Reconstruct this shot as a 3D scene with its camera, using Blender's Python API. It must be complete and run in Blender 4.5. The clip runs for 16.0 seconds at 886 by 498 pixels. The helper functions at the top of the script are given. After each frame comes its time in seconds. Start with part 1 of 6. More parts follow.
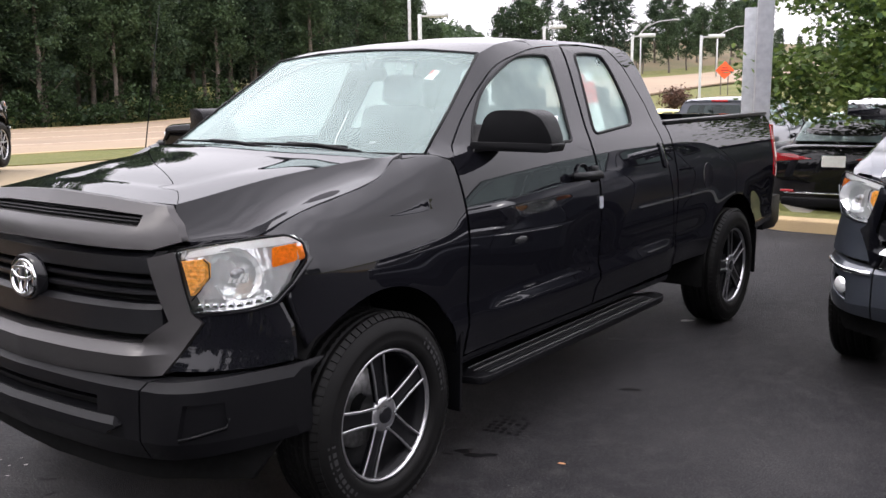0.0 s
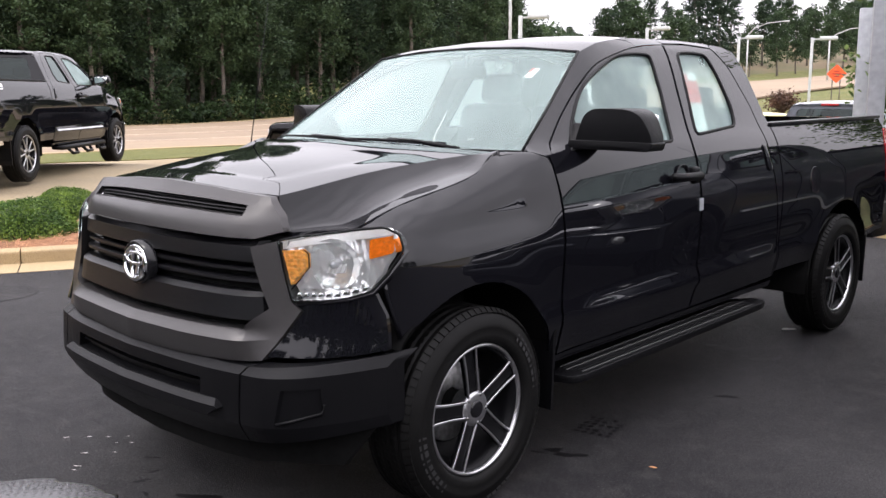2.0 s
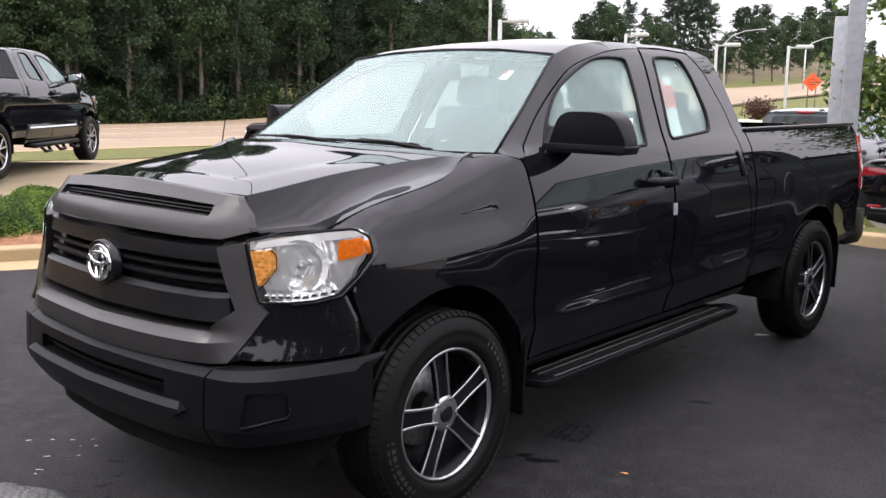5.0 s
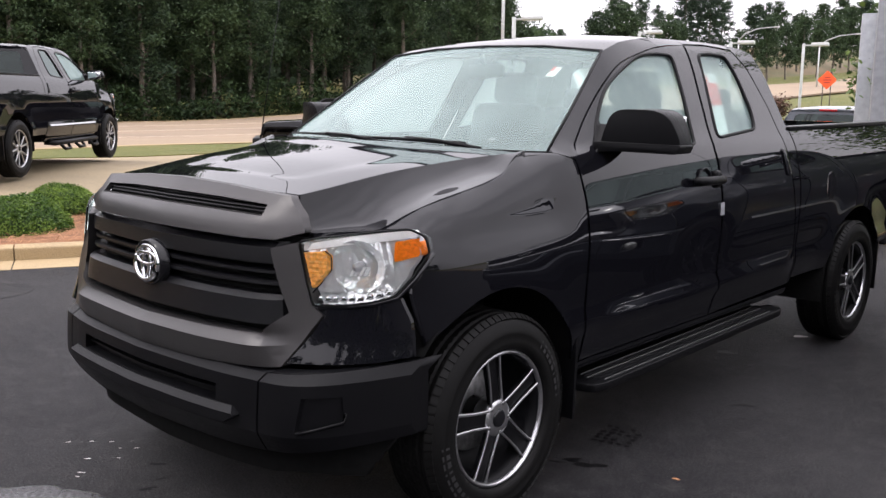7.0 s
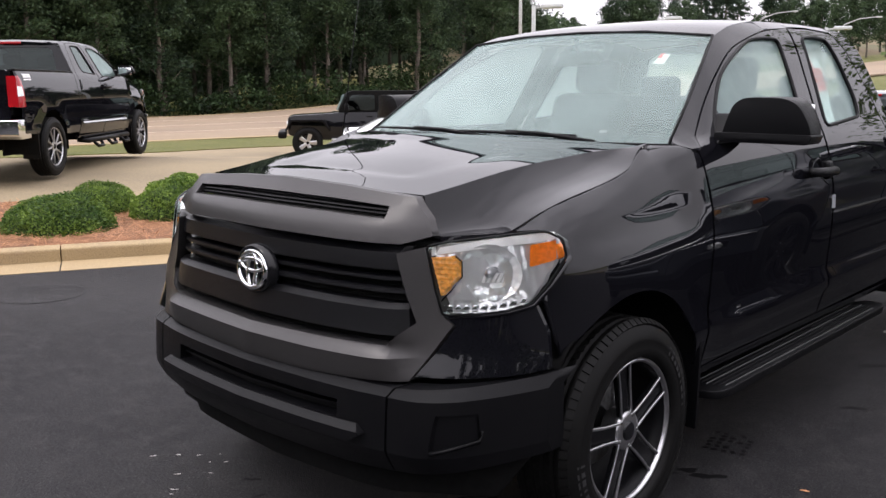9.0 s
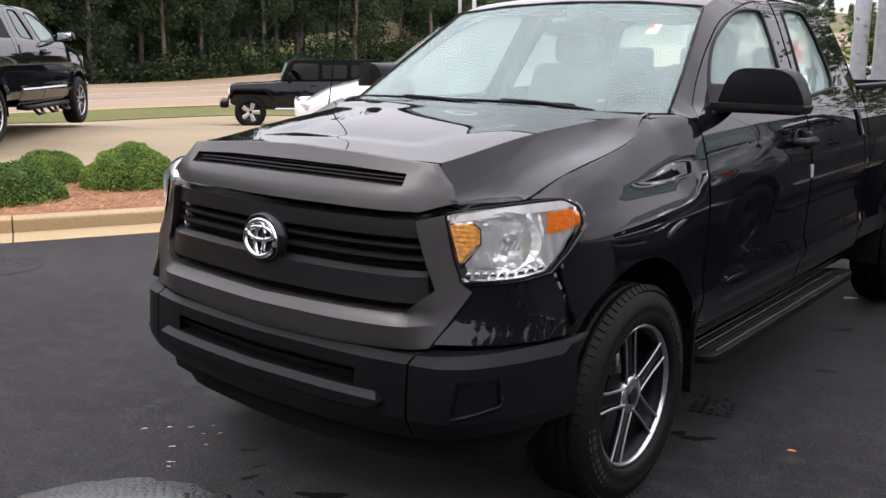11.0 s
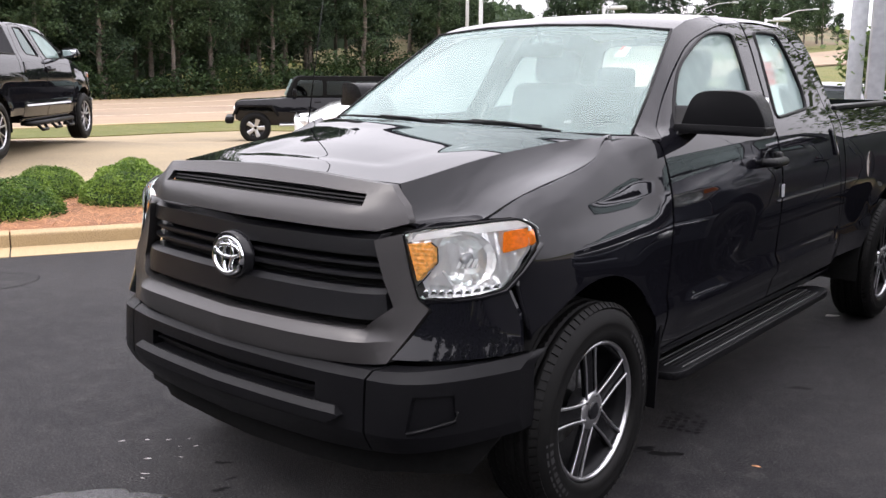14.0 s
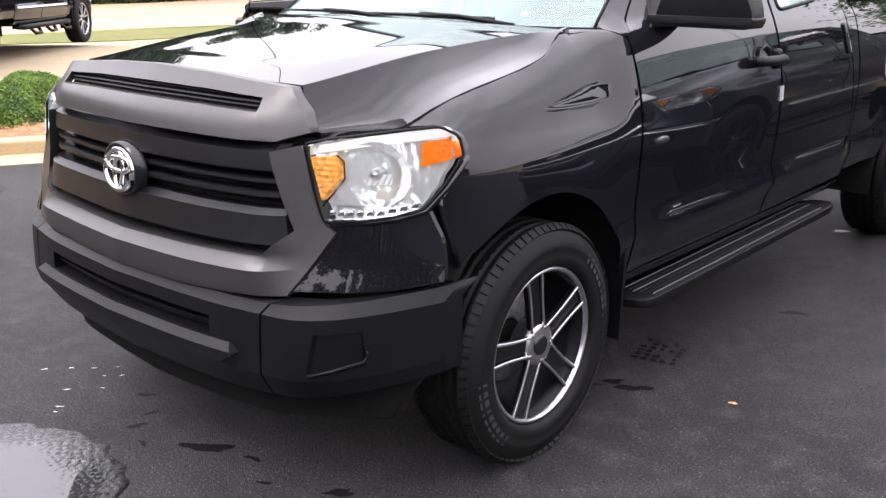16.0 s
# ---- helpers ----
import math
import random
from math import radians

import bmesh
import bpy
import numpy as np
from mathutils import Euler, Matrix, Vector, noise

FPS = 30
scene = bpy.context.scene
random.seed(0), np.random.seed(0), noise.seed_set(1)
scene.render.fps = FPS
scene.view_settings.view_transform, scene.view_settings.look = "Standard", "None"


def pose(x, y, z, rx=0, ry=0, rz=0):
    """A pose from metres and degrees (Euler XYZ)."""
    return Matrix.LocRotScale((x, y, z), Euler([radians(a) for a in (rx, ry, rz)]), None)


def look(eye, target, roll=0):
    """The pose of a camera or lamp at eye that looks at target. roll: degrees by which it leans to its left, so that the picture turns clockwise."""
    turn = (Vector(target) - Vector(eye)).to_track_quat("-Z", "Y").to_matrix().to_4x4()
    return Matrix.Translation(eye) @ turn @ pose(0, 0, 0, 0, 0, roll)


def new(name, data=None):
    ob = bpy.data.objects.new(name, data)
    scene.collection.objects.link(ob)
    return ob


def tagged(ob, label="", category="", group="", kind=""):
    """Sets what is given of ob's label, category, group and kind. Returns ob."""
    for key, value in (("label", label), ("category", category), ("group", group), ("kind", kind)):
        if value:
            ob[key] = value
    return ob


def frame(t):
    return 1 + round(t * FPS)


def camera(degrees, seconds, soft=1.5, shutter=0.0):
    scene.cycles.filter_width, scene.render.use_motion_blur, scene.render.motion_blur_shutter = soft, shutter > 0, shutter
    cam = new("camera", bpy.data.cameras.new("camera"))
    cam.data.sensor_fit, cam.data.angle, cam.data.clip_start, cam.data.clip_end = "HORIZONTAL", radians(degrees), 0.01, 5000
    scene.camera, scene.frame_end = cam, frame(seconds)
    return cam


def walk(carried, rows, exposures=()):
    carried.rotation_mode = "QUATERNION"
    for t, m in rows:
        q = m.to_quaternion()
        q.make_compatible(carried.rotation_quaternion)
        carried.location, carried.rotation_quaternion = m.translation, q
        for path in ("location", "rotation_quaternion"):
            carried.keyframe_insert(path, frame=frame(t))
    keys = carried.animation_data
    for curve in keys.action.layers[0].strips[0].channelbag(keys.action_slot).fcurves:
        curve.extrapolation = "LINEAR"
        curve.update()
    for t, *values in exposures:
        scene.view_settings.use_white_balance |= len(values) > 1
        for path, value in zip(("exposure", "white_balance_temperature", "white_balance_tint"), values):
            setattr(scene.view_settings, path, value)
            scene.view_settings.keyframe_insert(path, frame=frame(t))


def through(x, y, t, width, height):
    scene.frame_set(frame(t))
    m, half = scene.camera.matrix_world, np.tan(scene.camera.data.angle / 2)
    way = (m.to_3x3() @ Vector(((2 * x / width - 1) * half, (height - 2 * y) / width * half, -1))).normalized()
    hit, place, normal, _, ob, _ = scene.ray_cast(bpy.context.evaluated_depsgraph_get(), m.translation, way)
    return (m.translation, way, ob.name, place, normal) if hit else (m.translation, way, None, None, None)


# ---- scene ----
cam = camera(51.5, 16.0)
PATH = [
    (0, (3.198, -2.551, 1.631), (2.001, -0.985, 1.29), -0.7),
    (0.5, (3.197, -2.552, 1.622), (1.965, -1.014, 1.28), -0.9),
    (1, (3.199, -2.56, 1.619), (1.922, -1.062, 1.264), -0.5),
    (1.5, (3.208, -2.563, 1.613), (1.898, -1.095, 1.254), -0.2),
    (2, (3.212, -2.571, 1.613), (1.858, -1.138, 1.277), -0.2),
    (2.5, (3.214, -2.574, 1.609), (1.836, -1.163, 1.279), -0.2),
    (3, (3.228, -2.564, 1.61), (1.87, -1.133, 1.278), -0.1),
    (3.5, (3.226, -2.558, 1.608), (1.898, -1.101, 1.271), 0.2),
    (4, (3.215, -2.548, 1.607), (1.906, -1.074, 1.274), 0.6),
    (6.5, (3.157, -2.498, 1.599), (1.817, -1.05, 1.274), 0.5),
    (7, (3.031, -2.573, 1.6), (1.696, -1.122, 1.266), 0.6),
    (7.5, (2.908, -2.659, 1.596), (1.581, -1.195, 1.286), 0.8),
    (8, (2.817, -2.685, 1.594), (1.47, -1.243, 1.269), 0.6),
    (8.5, (2.699, -2.673, 1.596), (1.34, -1.242, 1.269), 0.2),
    (9, (2.595, -2.665, 1.601), (1.24, -1.237, 1.247), -0.3),
    (9.5, (2.522, -2.669, 1.588), (1.171, -1.242, 1.214), -0.3),
    (10, (2.471, -2.706, 1.583), (1.154, -1.251, 1.199), 0.2),
    (12.5, (2.383, -2.967, 1.606), (1.192, -1.422, 1.166), -0.3),
    (13, (2.425, -2.947, 1.606), (1.209, -1.419, 1.174), -0.2),
    (13.5, (2.497, -2.88, 1.621), (1.242, -1.378, 1.21), 0.4),
    (14, (2.582, -2.794, 1.618), (1.32, -1.291, 1.235), 0.4),
    (14.5, (2.628, -2.723, 1.595), (1.367, -1.227, 1.182), 0.1),
    (15, (2.602, -2.564, 1.571), (1.348, -1.082, 1.093), 0.3),
    (15.5, (2.559, -2.377, 1.562), (1.294, -0.926, 1.021), 0.1),
    (16, (2.562, -2.26, 1.556), (1.284, -0.835, 0.977), 0.0),
]
walk(cam, [(t, look(eye, target, roll)) for t, eye, target, roll in PATH],
     [(0, 0.38, 6450, 12), (4, 0.38, 6450, 12), (6.5, 0.23, 6450, 12), (8, 0.06, 6450, 12), (9, -0.04, 6450, 12), (9.5, 0.18, 6450, 12), (10, 0.05, 6450, 12), (12.5, 0.42, 6450, 12), (13.5, 0.60, 6450, 12), (14, 0.45, 6450, 12), (14.5, 0.36, 6450, 12), (15, 0.52, 6450, 12), (15.5, 0.72, 6450, 12), (16, 1.12, 6450, 12)])

# ---- world, sun and exposure ----
SUN_UP, SUN_ROUND = 58.0, 200.0
world = bpy.data.worlds.new("sky")
world.use_nodes = True
scene.world = world
wn, wl = world.node_tree.nodes, world.node_tree.links
sky = wn.new("ShaderNodeTexSky")
sky.sky_type, sky.sun_disc = "NISHITA", False
sky.sun_elevation, sky.sun_rotation = radians(SUN_UP), radians(SUN_ROUND)
sky.dust_density, sky.ozone_density = 4.0, 1.0
pale = wn.new("ShaderNodeHueSaturation")
pale.inputs["Saturation"].default_value = 0.25
wl.new(sky.outputs["Color"], pale.inputs["Color"])
coord = wn.new("ShaderNodeTexCoord")
clouds = wn.new("ShaderNodeTexNoise")
clouds.inputs["Scale"].default_value, clouds.inputs["Detail"].default_value = 2.6, 5.0
wl.new(coord.outputs["Generated"], clouds.inputs["Vector"])
cover = wn.new("ShaderNodeMapRange")
cover.inputs["From Min"].default_value, cover.inputs["From Max"].default_value = 0.3, 0.7
cover.inputs["To Min"].default_value, cover.inputs["To Max"].default_value = 0.55, 1.0
wl.new(clouds.outputs["Fac"], cover.inputs["Value"])
veil = wn.new("ShaderNodeMix")
veil.data_type = "RGBA"
veil.inputs["B"].default_value = (12.6, 12.15, 12.95, 1)
wl.new(cover.outputs["Result"], veil.inputs["Factor"])
wl.new(pale.outputs["Color"], veil.inputs["A"])
parts = wn.new("ShaderNodeSeparateXYZ")
wl.new(coord.outputs["Generated"], parts.inputs["Vector"])
rise = wn.new("ShaderNodeMapRange")
rise.inputs["From Min"].default_value, rise.inputs["From Max"].default_value = 0.0, 1.0
rise.inputs["To Min"].default_value, rise.inputs["To Max"].default_value = 0.46, 1.0
wl.new(parts.outputs["Z"], rise.inputs["Value"])
dome = wn.new("ShaderNodeMix")
dome.data_type, dome.blend_type = "RGBA", "MULTIPLY"
dome.inputs["Factor"].default_value = 1.0
wl.new(veil.outputs["Result"], dome.inputs["A"])
wl.new(rise.outputs["Result"], dome.inputs["B"])
wl.new(dome.outputs["Result"], wn["Background"].inputs["Color"])
wn["Background"].inputs["Strength"].default_value = 0.255

sun = new("sun", bpy.data.lights.new("sun", "SUN"))
sun.data.energy, sun.data.angle, sun.data.color = 0.8, radians(14), (1.0, 0.96, 0.9)
sun.matrix_world = look((0, 0, 60), Vector((0, 0, 60)) + Vector((-math.sin(radians(SUN_ROUND)) * math.cos(radians(SUN_UP)), -math.cos(radians(SUN_ROUND)) * math.cos(radians(SUN_UP)), -math.sin(radians(SUN_UP)))))


# ---- materials ----
def shader(name, colour, rough=0.5, metal=0.0, coat=0.0, grain=None, bump=None, patches=None, spec=0.5, scuffs=None, specks=None):
    """A procedural surface. grain: (scale, amount) of fine tone; patches: (scale, second colour, low, high) of broad stains; bump: (scale, height); scuffs: (scale, second colour, low, high) of smaller marks; specks: (scale, colour, low, high) of stones."""
    m = bpy.data.materials.new(name)
    m.use_nodes = True
    n, l = m.node_tree.nodes, m.node_tree.links
    b = n["Principled BSDF"]
    b.inputs["Roughness"].default_value, b.inputs["Metallic"].default_value = rough, metal
    b.inputs["Coat Weight"].default_value, b.inputs["Coat Roughness"].default_value = coat, 0.015
    b.inputs["Specular IOR Level"].default_value = spec
    b.inputs["Coat IOR"].default_value = 1.43
    b.inputs["Base Color"].default_value = (*colour, 1)
    place = n.new("ShaderNodeTexCoord").outputs["Object"]
    out = None
    if patches:
        t = n.new("ShaderNodeTexNoise")
        t.inputs["Scale"].default_value, t.inputs["Detail"].default_value, t.inputs["Roughness"].default_value = patches[0], 6, 0.62
        l.new(place, t.inputs["Vector"])
        r = n.new("ShaderNodeMapRange")
        r.inputs["From Min"].default_value, r.inputs["From Max"].default_value = patches[2], patches[3]
        l.new(t.outputs["Fac"], r.inputs["Value"])
        mix = n.new("ShaderNodeMix")
        mix.data_type = "RGBA"
        mix.inputs["A"].default_value, mix.inputs["B"].default_value = (*colour, 1), (*patches[1], 1)
        l.new(r.outputs["Result"], mix.inputs["Factor"])
        out = mix.outputs["Result"]
    for extra in (scuffs, specks):
        if not extra:
            continue
        t = n.new("ShaderNodeTexNoise")
        t.inputs["Scale"].default_value, t.inputs["Detail"].default_value, t.inputs["Roughness"].default_value = extra[0], 5, 0.6
        l.new(place, t.inputs["Vector"])
        r = n.new("ShaderNodeMapRange")
        r.inputs["From Min"].default_value, r.inputs["From Max"].default_value = extra[2], extra[3]
        l.new(t.outputs["Fac"], r.inputs["Value"])
        mix = n.new("ShaderNodeMix")
        mix.data_type = "RGBA"
        mix.inputs["A"].default_value, mix.inputs["B"].default_value = (*colour, 1), (*extra[1], 1)
        if out:
            l.new(out, mix.inputs["A"])
        l.new(r.outputs["Result"], mix.inputs["Factor"])
        out = mix.outputs["Result"]
    if grain:
        t = n.new("ShaderNodeTexNoise")
        t.inputs["Scale"].default_value, t.inputs["Detail"].default_value = grain[0], 4
        l.new(place, t.inputs["Vector"])
        r = n.new("ShaderNodeMapRange")
        r.inputs["From Min"].default_value, r.inputs["From Max"].default_value = 0.3, 0.7
        r.inputs["To Min"].default_value, r.inputs["To Max"].default_value = 1 - grain[1], 1 + grain[1]
        l.new(t.outputs["Fac"], r.inputs["Value"])
        mul = n.new("ShaderNodeMix")
        mul.data_type, mul.blend_type = "RGBA", "MULTIPLY"
        mul.inputs["Factor"].default_value = 1
        mul.inputs["A"].default_value = (*colour, 1)
        if out:
            l.new(out, mul.inputs["A"])
        l.new(r.outputs["Result"], mul.inputs["B"])
        out = mul.outputs["Result"]
    if out:
        l.new(out, b.inputs["Base Color"])
    if bump:
        t = n.new("ShaderNodeTexNoise")
        t.inputs["Scale"].default_value, t.inputs["Detail"].default_value = bump[0], 3
        l.new(place, t.inputs["Vector"])
        p = n.new("ShaderNodeBump")
        p.inputs["Distance"].default_value, p.inputs["Strength"].default_value = bump[1], 1.0
        l.new(t.outputs["Fac"], p.inputs["Height"])
        l.new(p.outputs["Normal"], b.inputs["Normal"])
    return m


def glass_pane(name, tint, gloss=1.5, dust_haze=0.0, lit_through=0.5):
    """Thin glass: clear through, mirroring by Fresnel, with a pale film, partly dusty, partly a painted veil of
    reflected light.
    """
    m = bpy.data.materials.new(name)
    m.use_nodes = True
    n, l = m.node_tree.nodes, m.node_tree.links
    n.remove(n["Principled BSDF"])
    f = n.new("ShaderNodeFresnel")
    f.inputs["IOR"].default_value = gloss
    t, g, mix = n.new("ShaderNodeBsdfTransparent"), n.new("ShaderNodeBsdfGlossy"), n.new("ShaderNodeMixShader")
    t.inputs["Color"].default_value = (*tint, 1)
    g.inputs["Roughness"].default_value = 0.01
    g.inputs["Color"].default_value = (0.88, 1.0, 0.97, 1)
    l.new(f.outputs["Fac"], mix.inputs["Fac"])
    l.new(t.outputs["BSDF"], mix.inputs[1])
    l.new(g.outputs["BSDF"], mix.inputs[2])
    last = mix
    if dust_haze:
        film, d, noise, r = n.new("ShaderNodeMixShader"), n.new("ShaderNodeBsdfDiffuse"), n.new("ShaderNodeTexNoise"), n.new("ShaderNodeMapRange")
        d.inputs["Color"].default_value = (0.66, 0.86, 0.83, 1)
        lit, both = n.new("ShaderNodeBsdfTranslucent"), n.new("ShaderNodeMixShader")
        lit.inputs["Color"].default_value = (0.72, 0.88, 0.84, 1)
        both.inputs["Fac"].default_value = lit_through
        l.new(d.outputs["BSDF"], both.inputs[1])
        l.new(lit.outputs["BSDF"], both.inputs[2])
        noise.inputs["Scale"].default_value, noise.inputs["Detail"].default_value = 3.0, 5
        l.new(n.new("ShaderNodeTexCoord").outputs["Object"], noise.inputs["Vector"])
        r.inputs["From Min"].default_value, r.inputs["From Max"].default_value = 0.3, 0.7
        r.inputs["To Min"].default_value, r.inputs["To Max"].default_value = dust_haze * 0.75, dust_haze * 1.25
        l.new(noise.outputs["Fac"], r.inputs["Value"])
        l.new(r.outputs["Result"], film.inputs["Fac"])
        l.new(mix.outputs["Shader"], film.inputs[1])
        l.new(both.outputs["Shader"], film.inputs[2])
        last = film
    l.new(last.outputs["Shader"], n["Material Output"].inputs["Surface"])
    return m


def leafy(name, dark, light, through=0.35, scale=1.0):
    """Leaves: two greens mixed by clump and leaf, a little light passing through."""
    m = bpy.data.materials.new(name)
    m.use_nodes = True
    n, l = m.node_tree.nodes, m.node_tree.links
    n.remove(n["Principled BSDF"])
    geo, ob = n.new("ShaderNodeNewGeometry"), n.new("ShaderNodeObjectInfo")
    place = n.new("ShaderNodeTexCoord")
    t = n.new("ShaderNodeTexNoise")
    t.inputs["Scale"].default_value = scale
    l.new(place.outputs["Object"], t.inputs["Vector"])
    add = n.new("ShaderNodeMath")
    add.operation = "MULTIPLY_ADD"
    add.inputs[1].default_value = 0.45
    l.new(geo.outputs["Random Per Island"], add.inputs[0])
    l.new(t.outputs["Fac"], add.inputs[2])
    add2 = n.new("ShaderNodeMath")
    add2.operation = "MULTIPLY_ADD"
    add2.inputs[1].default_value = 0.3
    l.new(ob.outputs["Random"], add2.inputs[0])
    l.new(add.outputs[0], add2.inputs[2])
    r = n.new("ShaderNodeMapRange")
    r.inputs["From Min"].default_value, r.inputs["From Max"].default_value = 0.55, 1.15
    l.new(add2.outputs[0], r.inputs["Value"])
    mix = n.new("ShaderNodeMix")
    mix.data_type = "RGBA"
    mix.inputs["A"].default_value, mix.inputs["B"].default_value = (*dark, 1), (*light, 1)
    l.new(r.outputs["Result"], mix.inputs["Factor"])
    d, tr, ms = n.new("ShaderNodeBsdfPrincipled"), n.new("ShaderNodeBsdfTranslucent"), n.new("ShaderNodeMixShader")
    d.inputs["Roughness"].default_value = 0.55
    d.inputs["Specular IOR Level"].default_value = 0.3
    ms.inputs["Fac"].default_value = through
    l.new(mix.outputs["Result"], d.inputs["Base Color"])
    l.new(mix.outputs["Result"], tr.inputs["Color"])
    l.new(d.outputs["BSDF"], ms.inputs[1])
    l.new(tr.outputs["BSDF"], ms.inputs[2])
    l.new(ms.outputs["Shader"], n["Material Output"].inputs["Surface"])
    return m


BLACK_PAINT = shader("black_paint", (0.005, 0.005, 0.0068), 0.4, coat=1.0, grain=(900, 0.2), spec=0.0)
GREY_PAINT = shader("grey_paint", (0.054, 0.0612, 0.0756), 0.28, metal=0.5, coat=1.0, grain=(1200, 0.35))
WHITE_PAINT = shader("white_paint", (0.75, 0.76, 0.76), 0.3, coat=1.0, grain=(3, 0.03))
SILVER_PAINT = shader("silver_paint", (0.35, 0.36, 0.37), 0.3, metal=0.6, coat=1.0, grain=(900, 0.1))
YELLOW_PAINT = shader("yellow_paint", (0.6, 0.5, 0.14), 0.3, coat=1.0, grain=(3, 0.04))
RED_PAINT = shader("red_paint", (0.33, 0.02, 0.02), 0.3, coat=1.0, grain=(3, 0.04))
TRIM_GREY = shader("trim_grey", (0.055, 0.0525, 0.053), 0.36, metal=0.55, grain=(1400, 0.25), bump=(900, 0.0002))
PLASTIC = shader("black_plastic", (0.0034, 0.0034, 0.0042), 0.38, grain=(220, 0.25), bump=(1500, 0.0004), patches=(5, (0.0050, 0.0050, 0.0058), 0.4, 0.75), spec=0.15)
# paler black plastic: the light caught by rib edges, put into the colour
LIT_EDGE_PLASTIC = shader("lit_edge_plastic", (0.066, 0.066, 0.066), 0.45, grain=(90, 0.4), spec=0.3)
GLOSS_BLACK = shader("gloss_black_plastic", (0.0075, 0.0075, 0.009), 0.2, grain=(60, 0.2), spec=0.35)
GRILLE_BLACK = shader("satin_black_grille", (0.0036, 0.0036, 0.0046), 0.34, grain=(120, 0.25), bump=(1500, 0.0003), spec=0.32)
DARK = shader("dark_underbody", (0.006, 0.006, 0.006), 0.9, grain=(40, 0.3), spec=0.1)
MESH_DARK = shader("dark_mesh", (0.0075, 0.0075, 0.0075), 0.7, bump=(700, 0.003), grain=(300, 0.5), spec=0.15)
CHROME = shader("chrome", (0.82, 0.83, 0.85), 0.06, metal=1.0, grain=(8, 0.04))
BRIGHT_METAL = shader("machined_metal", (0.5472, 0.5472, 0.5624), 0.30, metal=1.0, grain=(60, 0.12))
REFLECTOR = shader("lamp_reflector", (0.95, 0.96, 0.96), 0.08, metal=0.55, bump=(18, 0.007), grain=(10, 0.05))
BRAKE = shader("brake_metal", (0.3, 0.3, 0.3), 0.45, metal=1.0, grain=(50, 0.3))
AMBER = shader("amber_lens", (1.0, 0.24, 0.015), 0.12, coat=1.0, grain=(90, 0.2), bump=(120, 0.0006))
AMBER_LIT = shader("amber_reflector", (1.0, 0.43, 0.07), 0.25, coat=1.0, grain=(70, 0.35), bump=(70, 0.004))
RED_LENS = shader("red_lens", (0.36, 0.008, 0.014), 0.12, coat=1.0, grain=(60, 0.15))
CLEAR_LENS = glass_pane("clear_lens", (0.97, 0.97, 0.97), 1.35)
# the pale film also paints in the bright veil seen on the panes
GLASS = glass_pane("green_tinted_glass", (0.84, 0.92, 0.89), 1.5, 0.34)
WINDSHIELD = glass_pane("green_windshield_glass", (0.88, 0.96, 0.93), 1.6, 0.15, 0.0)
DARK_GLASS = glass_pane("privacy_glass", (0.07, 0.08, 0.085), 1.5)
RUBBER = shader("tyre_rubber", (0.004193, 0.004129, 0.004066), 0.55, grain=(120, 0.3), bump=(260, 0.0005), patches=(14, (0.006451, 0.006255, 0.006126), 0.45, 0.7), spec=0.14)
RUBBER_TEXT = shader("moulded_rubber_text", (0.021, 0.021, 0.0217), 0.55, grain=(200, 0.3))
CLOTH = shader("grey_seat_cloth", (0.10, 0.104, 0.11), 0.9, grain=(500, 0.3), bump=(500, 0.001), patches=(6, (0.085, 0.085, 0.088), 0.4, 0.7))
CABIN = shader("grey_cabin_plastic", (0.13, 0.13, 0.128), 0.6, grain=(300, 0.2), bump=(500, 0.0006))
LINER = shader("pale_headliner", (0.672, 0.656, 0.624), 0.9, grain=(300, 0.1))
PAPER = shader("white_paper", (0.828, 0.828, 0.805), 0.7, grain=(40, 0.05))
PAPER_RED = shader("red_print", (0.72, 0.06, 0.045), 0.6, grain=(60, 0.08))
PAPER_GREY = shader("grey_print", (0.30, 0.30, 0.30), 0.7, grain=(60, 0.1))
LIGHT_PIPE = shader("light_pipe", (0.85, 0.85, 0.84), 0.25, coat=1.0, grain=(30, 0.08))
BAR_WHITE = shader("white_print", (0.8, 0.8, 0.8), 0.6, grain=(60, 0.05))


# ---- mesh helpers ----
def curve(*pts):
    """A smooth monotone curve through (u, v) points."""
    n = len(pts)
    xs, ys = [p[0] for p in pts], [p[1] for p in pts]
    d = [(ys[i + 1] - ys[i]) / (xs[i + 1] - xs[i]) for i in range(n - 1)]
    m = [d[0]] + [0 if d[i - 1] * d[i] <= 0 else 2 * d[i - 1] * d[i] / (d[i - 1] + d[i]) for i in range(1, n - 1)] + [d[-1]]

    def f(u):
        if u <= xs[0]:
            return ys[0] + m[0] * (u - xs[0])
        if u >= xs[-1]:
            return ys[-1] + m[-1] * (u - xs[-1])
        i = 0
        while u > xs[i + 1]:
            i += 1
        h = xs[i + 1] - xs[i]
        s = (u - xs[i]) / h
        return ((1 + 2 * s) * (1 - s) ** 2 * ys[i] + s * (1 - s) ** 2 * h * m[i] + s * s * (3 - 2 * s) * ys[i + 1] + s * s * (s - 1) * h * m[i + 1])
    return f


def ease(a, b, u):
    s = min(1, max(0, (u - a) / (b - a)))
    return s * s * (3 - 2 * s)


def part(name, bm, material, parent=None, label="", loc=None):
    """Links a bmesh as one mesh object, under parent if one is given."""
    me = bpy.data.meshes.new(name)
    bm.to_mesh(me)
    bm.free()
    me.materials.append(material)
    ob = new(name, me)
    ob.parent = parent
    if loc is not None:
        ob.matrix_basis = loc
    if label:
        tagged(ob, label)
    return ob


